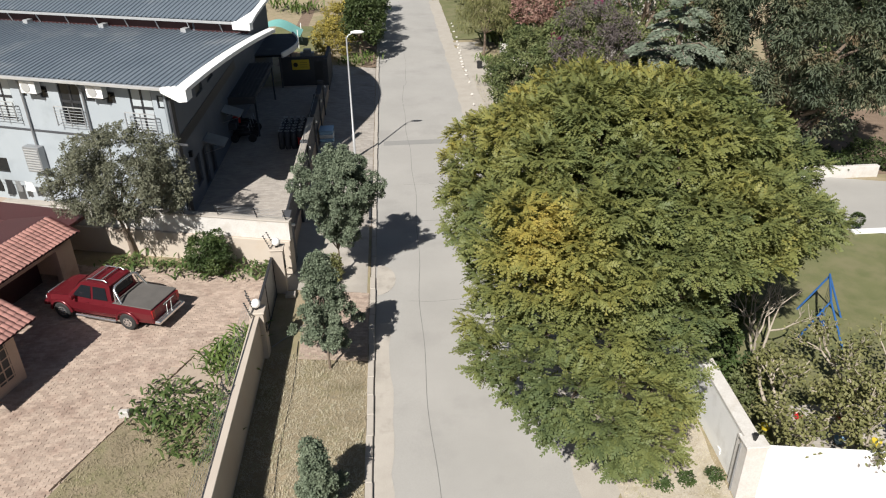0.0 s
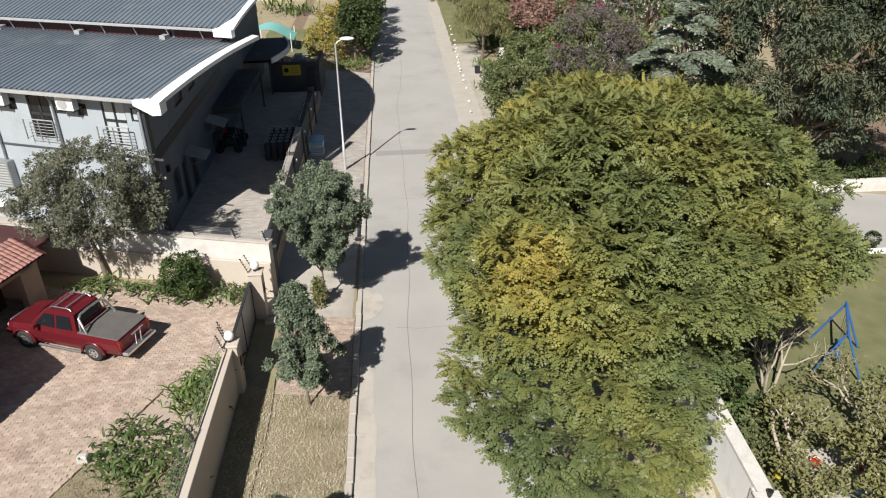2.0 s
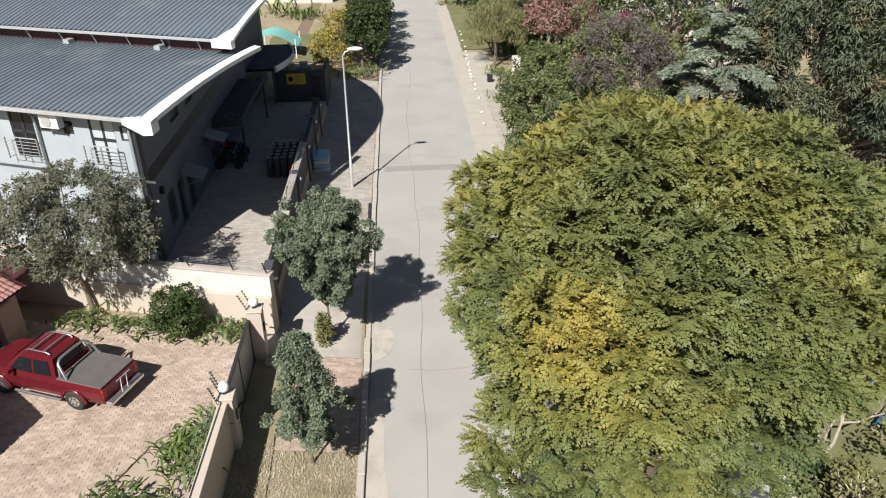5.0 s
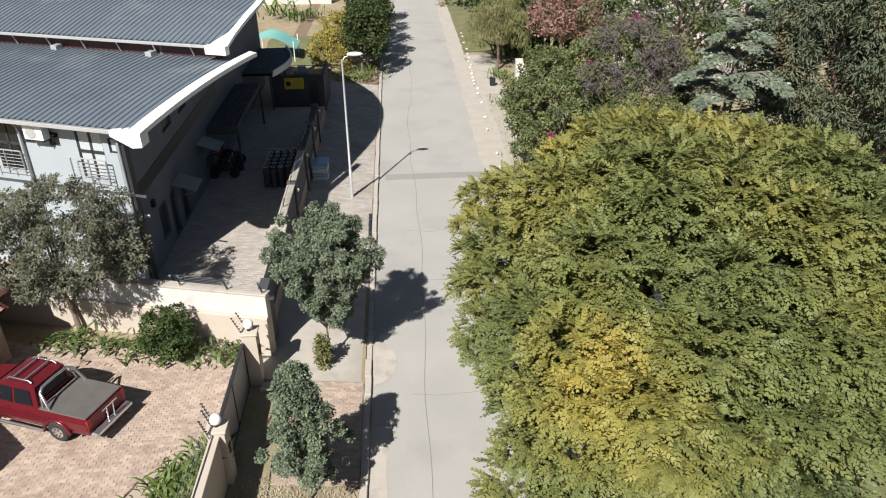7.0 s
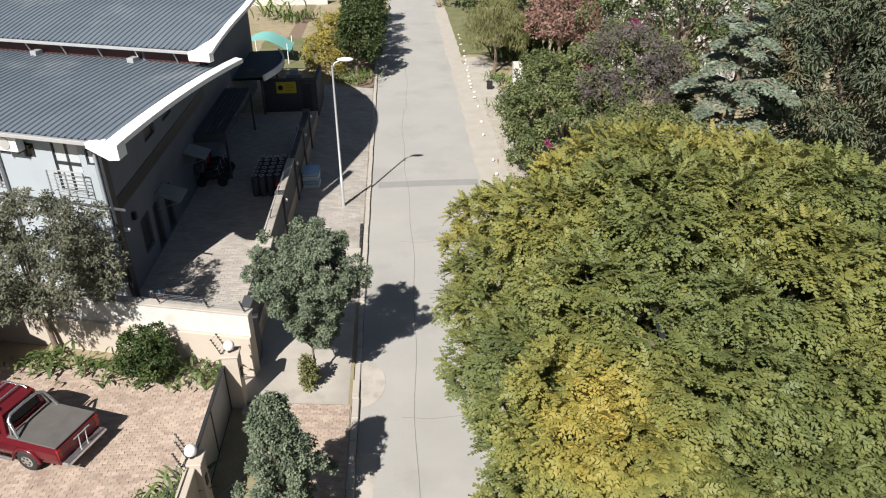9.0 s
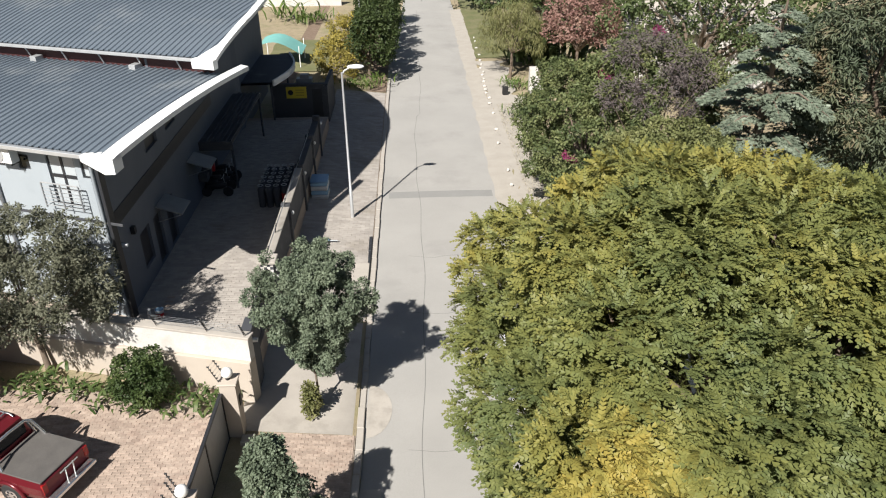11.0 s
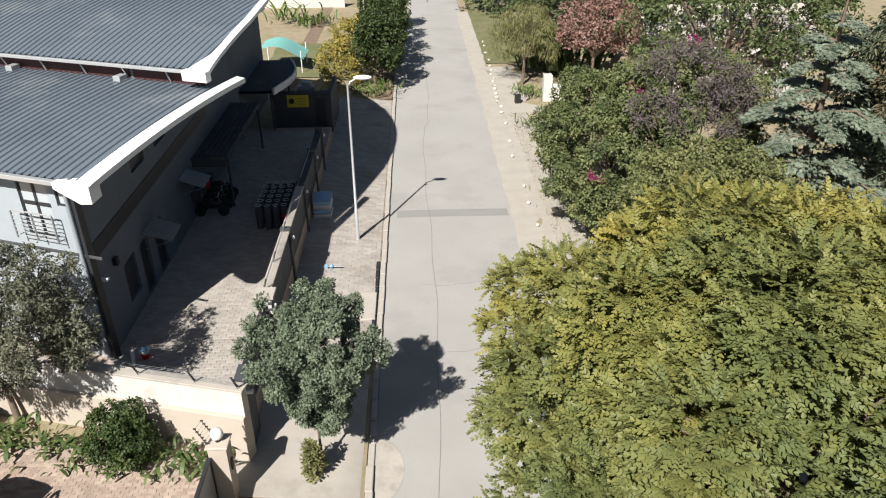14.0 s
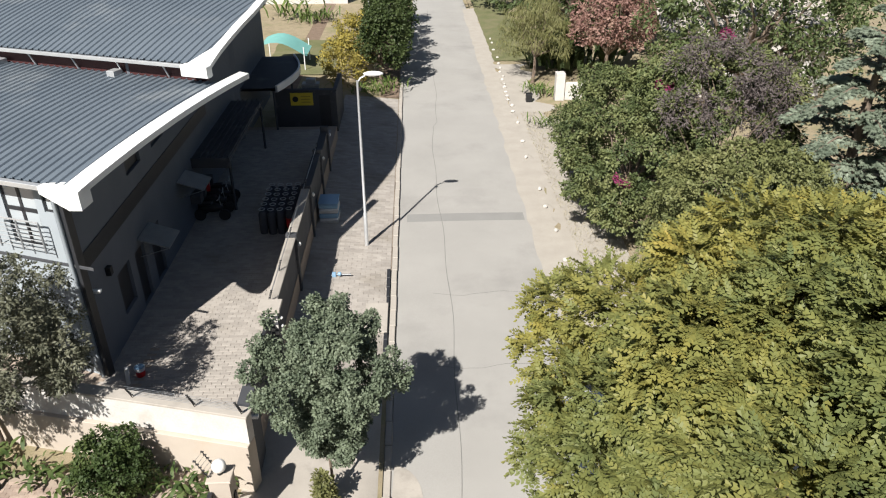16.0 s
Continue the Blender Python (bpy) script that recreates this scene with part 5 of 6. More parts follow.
for s in (1, -1):
    part("side_glass", Build().add([(-1.4, s * 0.715, 0.98), (0.5, s * 0.72, 0.98), (0.02, s * 0.6, 1.38), (-1.2, s * 0.59, 1.37)], [(0, 1, 2, 3) if s > 0 else (3, 2, 1, 0)]), GLASS, hc)
    part("headlight", Build().ball((1.72, s * 0.58, 0.68), (0.16, 0.14, 0.09), 10, 6), CLEARLAMP, hc)
    part("mirror", Build().box((0.55, s * 0.9 - 0.09, 0.92), (0.67, s * 0.9 + 0.09, 1.04), 0.03), WHITECAR, hc)
    for x in (-1.25, 1.22):
        wh = part("wheel", Build().tube([(x, s * 0.64, 0.29), (x, s * 0.68, 0.29), (x, s * 0.8, 0.29), (x, s * 0.83, 0.29)], [0.26, 0.29, 0.29, 0.26], 18), RUBBER, hc)
        part("rim", Build().tube([(x, s * 0.825, 0.29), (x, s * 0.84, 0.29)], [0.18, 0.14], 14), GALV, wh)
part("grille", Build().box((1.9, -0.4, 0.4), (1.945, 0.4, 0.52), 0.01), BLACK, hc)

# ---- tiled house ----
HM = pose(-14.5, 21.45, 0, 0, 0, -18.5)
house = thing("tiled_house", "salmon plastered house with red-brown clay tile roofs", "house", at=HM)
tile_mesh = Build().grid([[(x, y, 0.045 * math.sin(math.pi * x / 0.20) + (0.015 if y < 0.1 else 0.0)) for x in (0, 0.04, 0.08, 0.12, 0.16, 0.20)] for y in (0.0, 0.33)]).mesh("tile")
tile_mesh.materials.append(TILE)


def tiled(parent, y0, y1, x_eave, z_eave, rows, pitch, name):
    """Tiles on a slope that rises towards -x from an eave along y."""
    c, s = math.cos(pitch), math.sin(pitch)
    ax = Matrix(((0, -c, s, 0), (1, 0, 0, 0), (0, s, c, 0), (0, 0, 0, 1)))
    r = part(name, Build().box((x_eave - rows * 0.28 * c, y0, z_eave - 0.1), (x_eave - rows * 0.28 * c + 0.02, y1, z_eave - 0.08)).add(
        [(x_eave, y0, z_eave - 0.07), (x_eave, y1, z_eave - 0.07), (x_eave - rows * 0.28 * c, y1, z_eave - 0.07 + rows * 0.28 * s), (x_eave - rows * 0.28 * c, y0, z_eave - 0.07 + rows * 0.28 * s)], [(0, 1, 2, 3)]), MAROON, parent)
    n = int((y1 - y0) / 0.20)
    for i in range(rows):
        for k in range(n):
            o = part("tile", tile_mesh, None, r)
            o.matrix_local = Matrix.Translation((x_eave + 0.04 - 0.28 * i * c, y0 + 0.20 * k, z_eave + 0.28 * i * s)) @ ax @ pose(0, 0, 0.012 * math.sin(i * 7 + k * 3), -2.5, 0, 0)
    return r


tiled(house, -4.4, 0.0, 0.0, 3.05, 12, radians(24), "front_roof")
part("front_wall", Build().box((-7, -8, 0.8), (-0.55, -0.6, 2.98), 0.01), HOUSEWALL, house)
part("gable", Build().add([(0, -0.02, 2.95), (-6.4, -0.02, 2.95), (-3.0, -0.02, 4.3)], [(0, 1, 2)]), HOUSEWALL, house)
wn = part("window", Build().box((-0.56, -3.0, 1.25), (-0.535, -1.0, 2.6), 0.006), DARKPAINT, house, "dark window behind a steel burglar grid")
for i in range(7):
    part("bar", Build().box((-0.53, -3.0 + 0.32 * i, 1.25), (-0.51, -2.96 + 0.32 * i, 2.6)), HOUSEWALL, wn)
for k in range(4):
    part("bar", Build().box((-0.53, -3.0, 1.35 + 0.36 * k), (-0.508, -1.0, 1.39 + 0.36 * k)), HOUSEWALL, wn)
tiled(house, 0.2, 6.0, -2.95, 3.0, 5, radians(22), "garage_roof")
gw = part("garage_wall", Build().box((-7.5, 5.5, 0.8), (-3.4, 5.8, 2.85), 0.01).box((-3.7, 4.9, 0.8), (-3.4, 5.5, 2.85), 0.01).box((-3.7, 1.0, 0.8), (-3.4, 1.6, 2.85), 0.01).box((-3.7, 1.0, 2.5), (-3.4, 5.5, 2.85)), HOUSEWALL, house)
# dark panel stands in for the deep shade of the garage opening
part("garage_door", Build().box((-4.6, 1.6, 0.85), (-4.55, 4.9, 2.5)), MAROON, house)
part("flat_roof", Build().box((-12, 5.81, 2.95), (-3.5, 7.4, 3.1), 0.02).add([(-4.24, 0.2, 3.5), (-4.24, 6.0, 3.5), (-7.3, 6.0, 2.95), (-7.3, 0.2, 2.95)], [(0, 1, 2, 3)]), MAROON, house, "flat brown roof")
part("back_wall", Build().box((-12, 1.0, 0.8), (-7.3, 5.49, 2.9)), HOUSEWALL, house)

# ---- house yard ----
yard_keep = lambda x, y: not ((x > -12.3 + (y - 16) * 0.36 and y < 21.7 and y < 21.5 + (x + 9.5) * 0.3) or (x > -10.0 and y < 23.3 and x > -9.8 + (y - 21.5) * 0.55)) and not (y > 27.2 + (-x - 9) * 0.24)
b = Build().grid([[(x, y, 0.845) for x in (-24, -16, -12, -7.62)] for y in (4, 14, 20, 28.5)])
setting("drive_bed", b, JOINT, "bare brown soil under the paving and in the beds", "soil")
zf = lambda x: 0.84
near = lambda x, y: -11.4 < x < -9.2 and 23.4 < y < 25.6
b = pavers("yard_pavers", -17.5, -7.65, 9, 29.5, 0.24, 0.12, zf, BRICKS, keep=lambda x, y: yard_keep(x, y) and not near(x, y), seed=9, tilt=0.006)
drive = thing("brick_driveway", "worn pinkish-brown brick paved driveway", "driveway", kind="structure")
tagged(part("paving", b, BRICKS, drive), kind="stuff")
bm_ = Build().box((-0.115, -0.055, -0.03), (0.115, 0.055, 0.03), 0.004).mesh("brick")
bm_.materials.append(BRICK)
g = random.Random(2)
for j in range(119, 140):
    for i in range(24, 37):
        x, y = -17.5 + 0.24 * i + (0.0 if j % 2 else 0.12), 9 + 0.12 * j + 0.06
        if near(x, y) and yard_keep(x, y):
            o = part("brick", bm_, None, drive)
            o.matrix_world = pose(x, y, 0.842 + g.uniform(-0.004, 0.004), g.uniform(-1, 1), g.uniform(-1, 1), g.uniform(-1, 1))
b = Build().grid([[(x, y, 0.865 + 0.02 * math.sin(x * 3 + y)) for x in np.linspace(-12.2 + (y - 16) * 0.37, -7.55, 7)] for y in np.linspace(8, 18.6, 9)])
setting("garden_grass", b, surface("garden_turf", (0.17, 0.14, 0.09), (0.29, 0.235, 0.155), 0.6, 1.0, 0.8, 0.05, (0.15, 0.155, 0.065), 1.1, 0.6, depth=0.03), "patchy dry lawn beside the driveway", "lawn")


def plant_patch(name, label, category, spots, n, size, aspect, leaf, kind, seed, group="", lift=0.35, z=0.86):
    """Rosettes of leaves, one thing for each plant."""
    g = np.random.default_rng(seed)
    for x, y, r in spots:
        base = np.repeat(np.array([[0, 0, 0.02]]), n, 0) + g.normal(size=(n, 3)) * np.array([0.42 * r, 0.42 * r, 0])
        base[:, 2] = 0.03 + 0.25 * r * g.random(n)
        a = g.uniform(0, 2 * math.pi, n)
        way = unit(np.stack([np.cos(a), np.sin(a), lift + 0.8 * g.random(n)], 1))
        up = np.tile(np.array([0, 0, 1.0]), (n, 1))
        L = size * r * g.uniform(0.6, 1.25, n)
        t = thing(name, label, category, group, (x, y, z))
        part("leaves", leaf_mesh("leaves", base, way, up, L, L * aspect, kind), leaf, t)


g = random.Random(31)
spots = [(x + g.uniform(-0.12, 0.12), y + g.uniform(-0.12, 0.12), g.uniform(0.6, 1.05)) for x, y in (
    (-10.1, 19.95), (-9.1, 18.75), (-8.4, 19.2), (-10.2, 18.4), (-9.0, 17.2), (-8.1, 17.6), (-8.4, 16.7), (-9.5, 17.8), (-10.6, 18.9), (-9.5, 19.3), (-8.1, 18.4), (-9.7, 18.6))]
plant_patch("bed_plant", "leafy green clump with broad strap leaves in the garden bed", "plant", spots, 62, 0.33, 0.15, AGAPANTHUS, "sword", 41, "clumps in the garden bed")
plant_patch("bed_plant", "tall pale green clump with arching leaves by the gate wall", "plant", [(-8.4, 21.7, 1.0), (-8.35, 20.5, 0.9), (-8.0, 22.3, 1.0), (-8.8, 21.1, 0.8)], 60, 0.6, 0.08, STRAP, "sword", 42, "clumps by the wall", 0.7)
plant_patch("border_plant", "low strap-leaved clump at the foot of the front wall", "plant", [(-14.6 + 0.62 * i + 0.1 * math.sin(i * 5), 29.0 - 0.13 * i + 0.12 * math.sin(i * 3) - 0.25, 0.75 + 0.25 * abs(math.sin(i * 2.1))) for i in range(12)], 40, 0.38, 0.15, AGAPANTHUS, "sword", 43, "clumps along the front wall")
tree("round_shrub", "dense rounded dark green shrub against the front wall", "shrub", (-10.3, 27.75, 0.86), (-10.3, 27.75, 1.2), lobes_on((-10.3, 27.75, 1.75), (0.85, 0.75, 0.8), 30, 0.28, 51, low=-0.9, flat=0.9), 9000, 0.08, 0.35, "oval", GREEN, BARK, 0.05, 52)
tree("verge_bush", "small yellow-green bush beside the young tree", "shrub", (-5.0, 27.45, 0.28), (-5.0, 27.45, 0.5), lobes_on((-5.0, 27.45, 0.9), (0.15, 0.15, 0.6), 12, 0.14, 53, low=-0.9, flat=1.2), 1300, 0.10, 0.3, "oval", WILLOW, BARK, 0.03, 54)
edge = thing("bed_edging", "row of bricks edging the garden bed", "edging")
g = random.Random(4)
for i in range(26):
    k = i / 25
    o = part("brick", bm_, None, edge)
    o.matrix_world = pose(-12.4 + 2.6 * k, 15.8 + 5.9 * k, 0.9, g.uniform(-6, 6), g.uniform(-6, 6), 66 + g.uniform(-8, 8))
brk = tagged(part("loose_stone", Build().box((-0.15, -0.1, 0), (0.15, 0.1, 0.28), 0.04), STONEWHITE), "pale loose stone at the corner of the bed", "stone")
brk.location = (-11.2, 18.7, 0.86)

# ---- right-hand lot ----
rw = thing("garden_wall", "white plastered garden wall with piers along the verge", "wall", kind="structure")
RW = pose(7.3, 14.9, 0, 0, 0, -1.5)
rw.matrix_world = RW
part("wall", Build().box((0, 0, 0), (0.22, 16, 1.98), 0.01), WHITE, rw)
part("coping", Build().box((-0.03, 0, 1.982), (0.4, 16, 2.08), 0.012), WHITEWALL, rw)
for y in (0.0, 4.6, 9.2):
    part("pier", Build().box((-0.09, y, 0), (-0.002, y + 0.32, 1.98), 0.012), WHITEWALL, rw)
for y in (2.9,):
    wl = part("wall_lamp", Build().box((-0.12, y, 0.95), (-0.01, y + 0.2, 1.15), 0.02), BLACK, rw, "small black wall lamp")
part("vent_cover", Build().box((-0.03, 1.2, 0.25), (-0.002, 1.4, 0.45), 0.006), WHITE, rw)
gp = thing("end_pier", "white pier at the corner of the garden wall", "pier", at=(7.35, 14.75, 0))
part("shaft", Build().box((-0.2, -0.25, 0), (0.4, 0.16, 2.05), 0.015), WHITEWALL, gp)
part("cap", Build().box((-0.24, -0.29, 2.052), (0.44, 0.2, 2.12), 0.012), WHITEWALL, gp)
part("lamp", Build().tube([(0.1, 0.0, 2.12), (0.1, 0, 2.2), (0.1, 0, 2.34)], [0.04, 0.06, 0.08], 10), BLACK, gp)
part("downpipe", Build().tube([(-0.22, 0.1, 0.1), (-0.22, 0.1, 1.9)], 0.03, 8), GREYSTEEL, gp)
wg = thing("white_gate", "wide white panel gate, closed", "gate", at=pose(7.75, 14.55, 0, 0, 0, -9))
part("panel", Build().box((0, -0.06, 0.05), (7.5, 0.06, 1.95), 0.012), WHITE, wg)
part("top_rail", Build().box((0, -0.09, 1.952), (7.5, 0.09, 2.03), 0.012), WHITE, wg)
b = Build().grid([[(x, y, 0.11) for x in (3.8, 6, 9, 17)] for y in (8.0, 11, 14.35)])
setting("entrance_bed", b, JOINT, "bedding of the brick entrance", "paving")
tagged(part("entrance_pavers", pavers("entrance_pavers", 3.9, 14, 10.5, 14.5, 0.22, 0.11, lambda x: 0.09, BRICKS, seed=14, keep=lambda x, y: y < 14.6 - 0.12 * max(0, x - 7.3)), BRICKS), "red-brown brick paving before the white gate", "paving", kind="stuff")
scatter_sheet("wall_verge", 3.9, 7.2, 14.5, 30, 0.105, surface("gravelly_verge", (0.30, 0.26, 0.20), (0.48, 0.43, 0.35), 0.3, 1.0, 0.6, 0.04, (0.26, 0.22, 0.12), 0.9, 0.4), "pale gravelly verge with dry grass", "verge", 15, 0.1)
for i, (x, y) in enumerate(((5.25, 15.1), (5.95, 15.2), (6.85, 15.25))):
    tree("clipped_shrub", "small clipped dark green shrub on the verge", "shrub", (x, y, 0.1), (x, y, 0.15), lobes_on((x, y, 0.25), (0.12, 0.12, 0.12), 5, 0.11, 60 + i, low=-0.8, flat=1), 450, 0.07, 0.3, "oval", GREEN, BARK, 0.012, 61 + i, group="clipped shrubs", reach=4)

b = Build().grid([[(x, y, 0.125 + 0.01 * math.sin(x * 2 + y)) for x in np.linspace(7.7, 40, 14)] for y in np.linspace(15.2, 30.6, 10)])
setting("garden_lawn", b, LAWN, "green and yellowing garden lawn", "lawn")
b = Build().grid([[(17.5 + 22 * k + 0.0, 31.5 - 6.5 * k + j, 0.15) for j in (-0.6, 2, 6.5)] for k in np.linspace(-0.3, 1, 12)])
setting("garden_drive", b, ASPHALT, "grey asphalt driveway in the garden", "driveway")
b = Build()
for k in np.linspace(-0.3, 1, 14)[:-1]:
    x, y = 17.5 + 22 * k, 30.9 - 6.5 * k
    b.box((x, y - 0.35, 0.05), (x + 1.72, y - 0.1, 0.3), 0.02, None)
setting("drive_kerb", b, WHITE, "white-painted kerb along the garden driveway", "kerb")
lw = thing("low_wall", "low white wall across the garden driveway", "wall", at=pose(14.5, 36.6, 0, 0, 0, 0), kind="structure")
part("wall", Build().box((0, 0, 0), (10.5, 0.3, 0.75), 0.015), WHITEWALL, lw)
scatter_sheet("shade_soil", 8, 40, 36.9, 48, 0.1, SOIL, "leaf-strewn bare soil under the trees", "soil", 33, 0.3, 2)
dl = thing("round_topiary", "small round topiary on the edge of the lawn", "shrub", at=(19.9, 30.2, 0.12))
part("stem", Build().tube([(0, 0, 0), (0, 0, 0.5)], 0.03, 6), BARK, dl)
p, out = cloud([((0, 0, 0.65), 0.32)], 700, 3)
part("crown", leaf_mesh("crown", p, out, unit(out + np.array([0, 0, 1.0])), 0.08, 0.03, "oval"), STREETDARK, dl)
sg = thing("garden_swing", "blue steel garden swing frame on the lawn", "swing", at=pose(13.5, 21.6, 0.12, 0, 0, 62))
for x in (0, 2.0):
    for y in (-0.8, 0.8):
        part("leg", Build().tube([(x + (0.15 if x else -0.15), y, 0), (x, 0, 1.85)], 0.04, 8), BLUE, sg)
part("top_bar", Build().tube([(-0.1, 0, 1.85), (2.1, 0, 1.85)], 0.045, 8), BLUE, sg)
for x in (0.6, 1.4):
    st = part("seat", Build().box((x - 0.22, -0.1, 0.5), (x + 0.22, 0.1, 0.54), 0.01), BLUE, sg)
    part("rope", Build().tube([(x - 0.2, 0, 0.54), (x - 0.2, 0, 1.85)], 0.01, 4).tube([(x + 0.2, 0, 0.54), (x + 0.2, 0, 1.85)], 0.01, 4), GREYSTEEL, sg)
pv = Build().grid([[(x, y, 0.16) for x in (10.2, 15)] for y in (15.2, 18.2)])
setting("garden_patio", pv, CONCRETE, "grey concrete patio behind the gate", "patio")
g = random.Random(8)
for i, (x, y, m) in enumerate(((10.6, 17.6, REDPLASTIC), (11.3, 16.4, BLUEPLASTIC), (12.4, 16.2, YELLOW), (9.3, 17.2, YELLOW), (11.9, 17.3, REDPLASTIC))):
    ty = thing("toy", "small bright plastic toy forgotten on the patio", "toy", "toys on the patio", pose(x, y, 0.16, 0, 0, 40 * i))
    part("tub", Build().tube([(0, 0, 0), (0, 0, 0.18)], [0.12, 0.16], 10), m, ty)
    part("handle", Build().tube([(-0.15, 0, 0.18), (0, 0, 0.3), (0.15, 0, 0.18)], 0.012, 5), WHITE, ty)


def bare_tree(foot, height, seed, label, leaf=None, n=0, r0=0.09, spread=1.6, size=0.12):
    """A sparse tree of forking branches."""
    t = thing("bare_tree", label, "tree", "", foot)
    g = random.Random(seed)
    b = Build()
    tips = []

    def grow(p, d, length, r, depth):
        q = p + d * length * 0.5 + Vector((g.uniform(-1, 1), g.uniform(-1, 1), g.uniform(-0.3, 0.6))) * length * 0.12
        e = p + d * length
        b.tube([p, q, e], [r, r * 0.8, r * 0.6], 6 if r > 0.02 else 4, False)
        tips.append(e)
        tips.append(q)
        if depth:
            for k in range(3 if depth > 1 else 4):
                nd = (d + Vector((g.uniform(-1, 1), g.uniform(-1, 1), g.uniform(-0.35, 0.75))) * 0.8).normalized()
                grow(e, nd, length * g.uniform(0.55, 0.85), r * 0.58, depth - 1)

    for k in range(3):
        a = 2.1 * k + g.uniform(-0.4, 0.4)
        grow(Vector((0, 0, -0.05)), Vector((0.35 * spread * math.cos(a), 0.35 * spread * math.sin(a), 1)).normalized(), height * 0.34, r0, 3)
    part("trunk", b, PALEBARK, t)
    if n:
        gg = np.random.default_rng(seed)
        tp = np.array([tuple(v) for v in tips])
        base = tp[gg.integers(0, len(tp), n)] + gg.normal(size=(n, 3)) * 0.16
        way = unit(gg.normal(size=(n, 3)))
        part("crown", leaf_mesh("crown", base, way, np.tile(np.array([0, 0, 1.0]), (n, 1)), size, size * 0.35, "oval"), leaf, t)
    return t


bare_tree((9.6, 16.2, 0.12), 3.6, 71, "gnarled pale-limbed tree with sparse yellow-green leaves", WILLOW, 2800, 0.13, 2.2)
bare_tree((11.8, 15.6, 0.12), 3.6, 72, "twiggy pale tree with sparse olive leaves behind the gate", WILLOW, 3200, 0.13, 2.4)
bare_tree((12.8, 18.2, 0.12), 3.4, 73, "thin-leaved tree with tangled pale branches", WILLOW, 1500, 0.1, 2.0)
bare_tree((10.6, 20.8, 0.12), 3.8, 74, "leafless pale slender tree in the garden", None, 0, 0.07, 0.9)
tree("garden_shrub", "dense dark green shrub behind the garden wall", "shrub", (8.5, 20.3, 0.12), (8.5, 20.3, 0.5), lobes_on((8.5, 20.3, 1.1), (0.7, 1.3, 0.8), 12, 0.55, 75, low=-0.7), 2600, 0.13, 0.3, "oval", GREEN, BARK, 0.05, 76)
tree("garden_shrub", "low leafy green shrub on the lawn", "shrub", (9.4, 18.4, 0.12), (9.4, 18.4, 0.4), lobes_on((9.4, 18.4, 0.8), (0.6, 0.8, 0.6), 9, 0.4, 77, low=-0.7), 1500, 0.12, 0.3, "oval", OLIVEGREEN, BARK, 0.04, 78)

# shrubs added to darken the lawn where the crown's shade falls
for i, (x, y, z) in enumerate(((9.9, 22.6, 1.3), (9.4, 24.6, 1.6), (11.2, 25.0, 1.2), (10.4, 27.5, 1.7))):
    tree("garden_shrub", "added dark leafy shrub filling the shaded gap under the big tree", "shrub", (x, y, 0.12), (x, y, 0.5), lobes_on((x, y, z), (0.9, 1.0, z * 0.8), 12, 0.6, 180 + i, low=-0.8), 2200, 0.16, 0.3, "oval", SHADE, BARK, 0.05, 190 + i, group="shade shrubs")

# ---- trees beyond, right of the street ----
tree("hedge_tree", "dense dark green feathery tree overhanging the verge", "tree", (7.2, 44.2, 0.1), (7.2, 44.0, 1.8), lobes_on((6.9, 43.6, 4.1), (3.1, 5.0, 3.2), 130, 0.5, 81, low=-0.85, flat=0.75), 64000, 0.125, 0.28, "oval", HEDGELEAF, BARK, 0.12, 82, shell=0.5, tuft=0.2)
tree("flowering_tree", "mixed green tree hung with dry purplish creeper", "tree", (9.6, 41.5, 0.1), (9.6, 41.5, 2.5), lobes_on((9.4, 41.4, 6.0), (3.1, 3.4, 3.0), 90, 0.48, 83, low=-0.5), 40000, 0.12, 0.3, "oval", HEDGELEAF, BARK, 0.12, 84, shell=0.6)
tree("dry_creeper", "mass of dry purplish-grey creeper twigs on the trees", "creeper", (8.4, 38.6, 0.1), (8.4, 38.8, 3.5), lobes_on((7.5, 38.9, 6.9), (1.0, 0.8, 0.9), 14, 0.3, 87, low=-0.7) + lobes_on((9.9, 38.7, 7.3), (1.0, 0.8, 1.6), 22, 0.32, 88, low=-0.8) + lobes_on((8.6, 40.2, 8.6), (1.6, 0.8, 0.6), 10, 0.3, 89, low=-0.4), 4200, 0.2, 0.03, "spray", DRYTWIG, BARK, 0.08, 86, shell=0.9, tuft=0.4)
for i, (x, y, z) in enumerate(((5.3, 39.5, 4.2), (7.0, 41.2, 7.4), (9.4, 41.6, 9.2))):
    tree("bougainvillea", "spray of magenta bougainvillea flowers among the leaves", "flowers", (x, y + 0.6, z - 1.4), (x, y + 0.4, z - 0.7), [((x, y, z), (0.24, 0.2, 0.16)), ((x + 0.28, y - 0.1, z - 0.12), 0.14)], 120, 0.07, 0.4, "oval", PINK, BARK, 0.02, 90 + i, group="bougainvillea sprays", reach=2)
tree("broadleaf_tree", "olive-green rounded tree behind the big spreading tree", "tree", (8.4, 34.4, 0.1), (8.4, 34.4, 2.2), lobes_on((8.3, 34.6, 4.5), (3.4, 3.2, 2.7), 100, 0.48, 91, low=-0.5), 44000, 0.10, 0.34, "oval", OLIVEBRIGHT, BARK, 0.12, 92, shell=0.5)


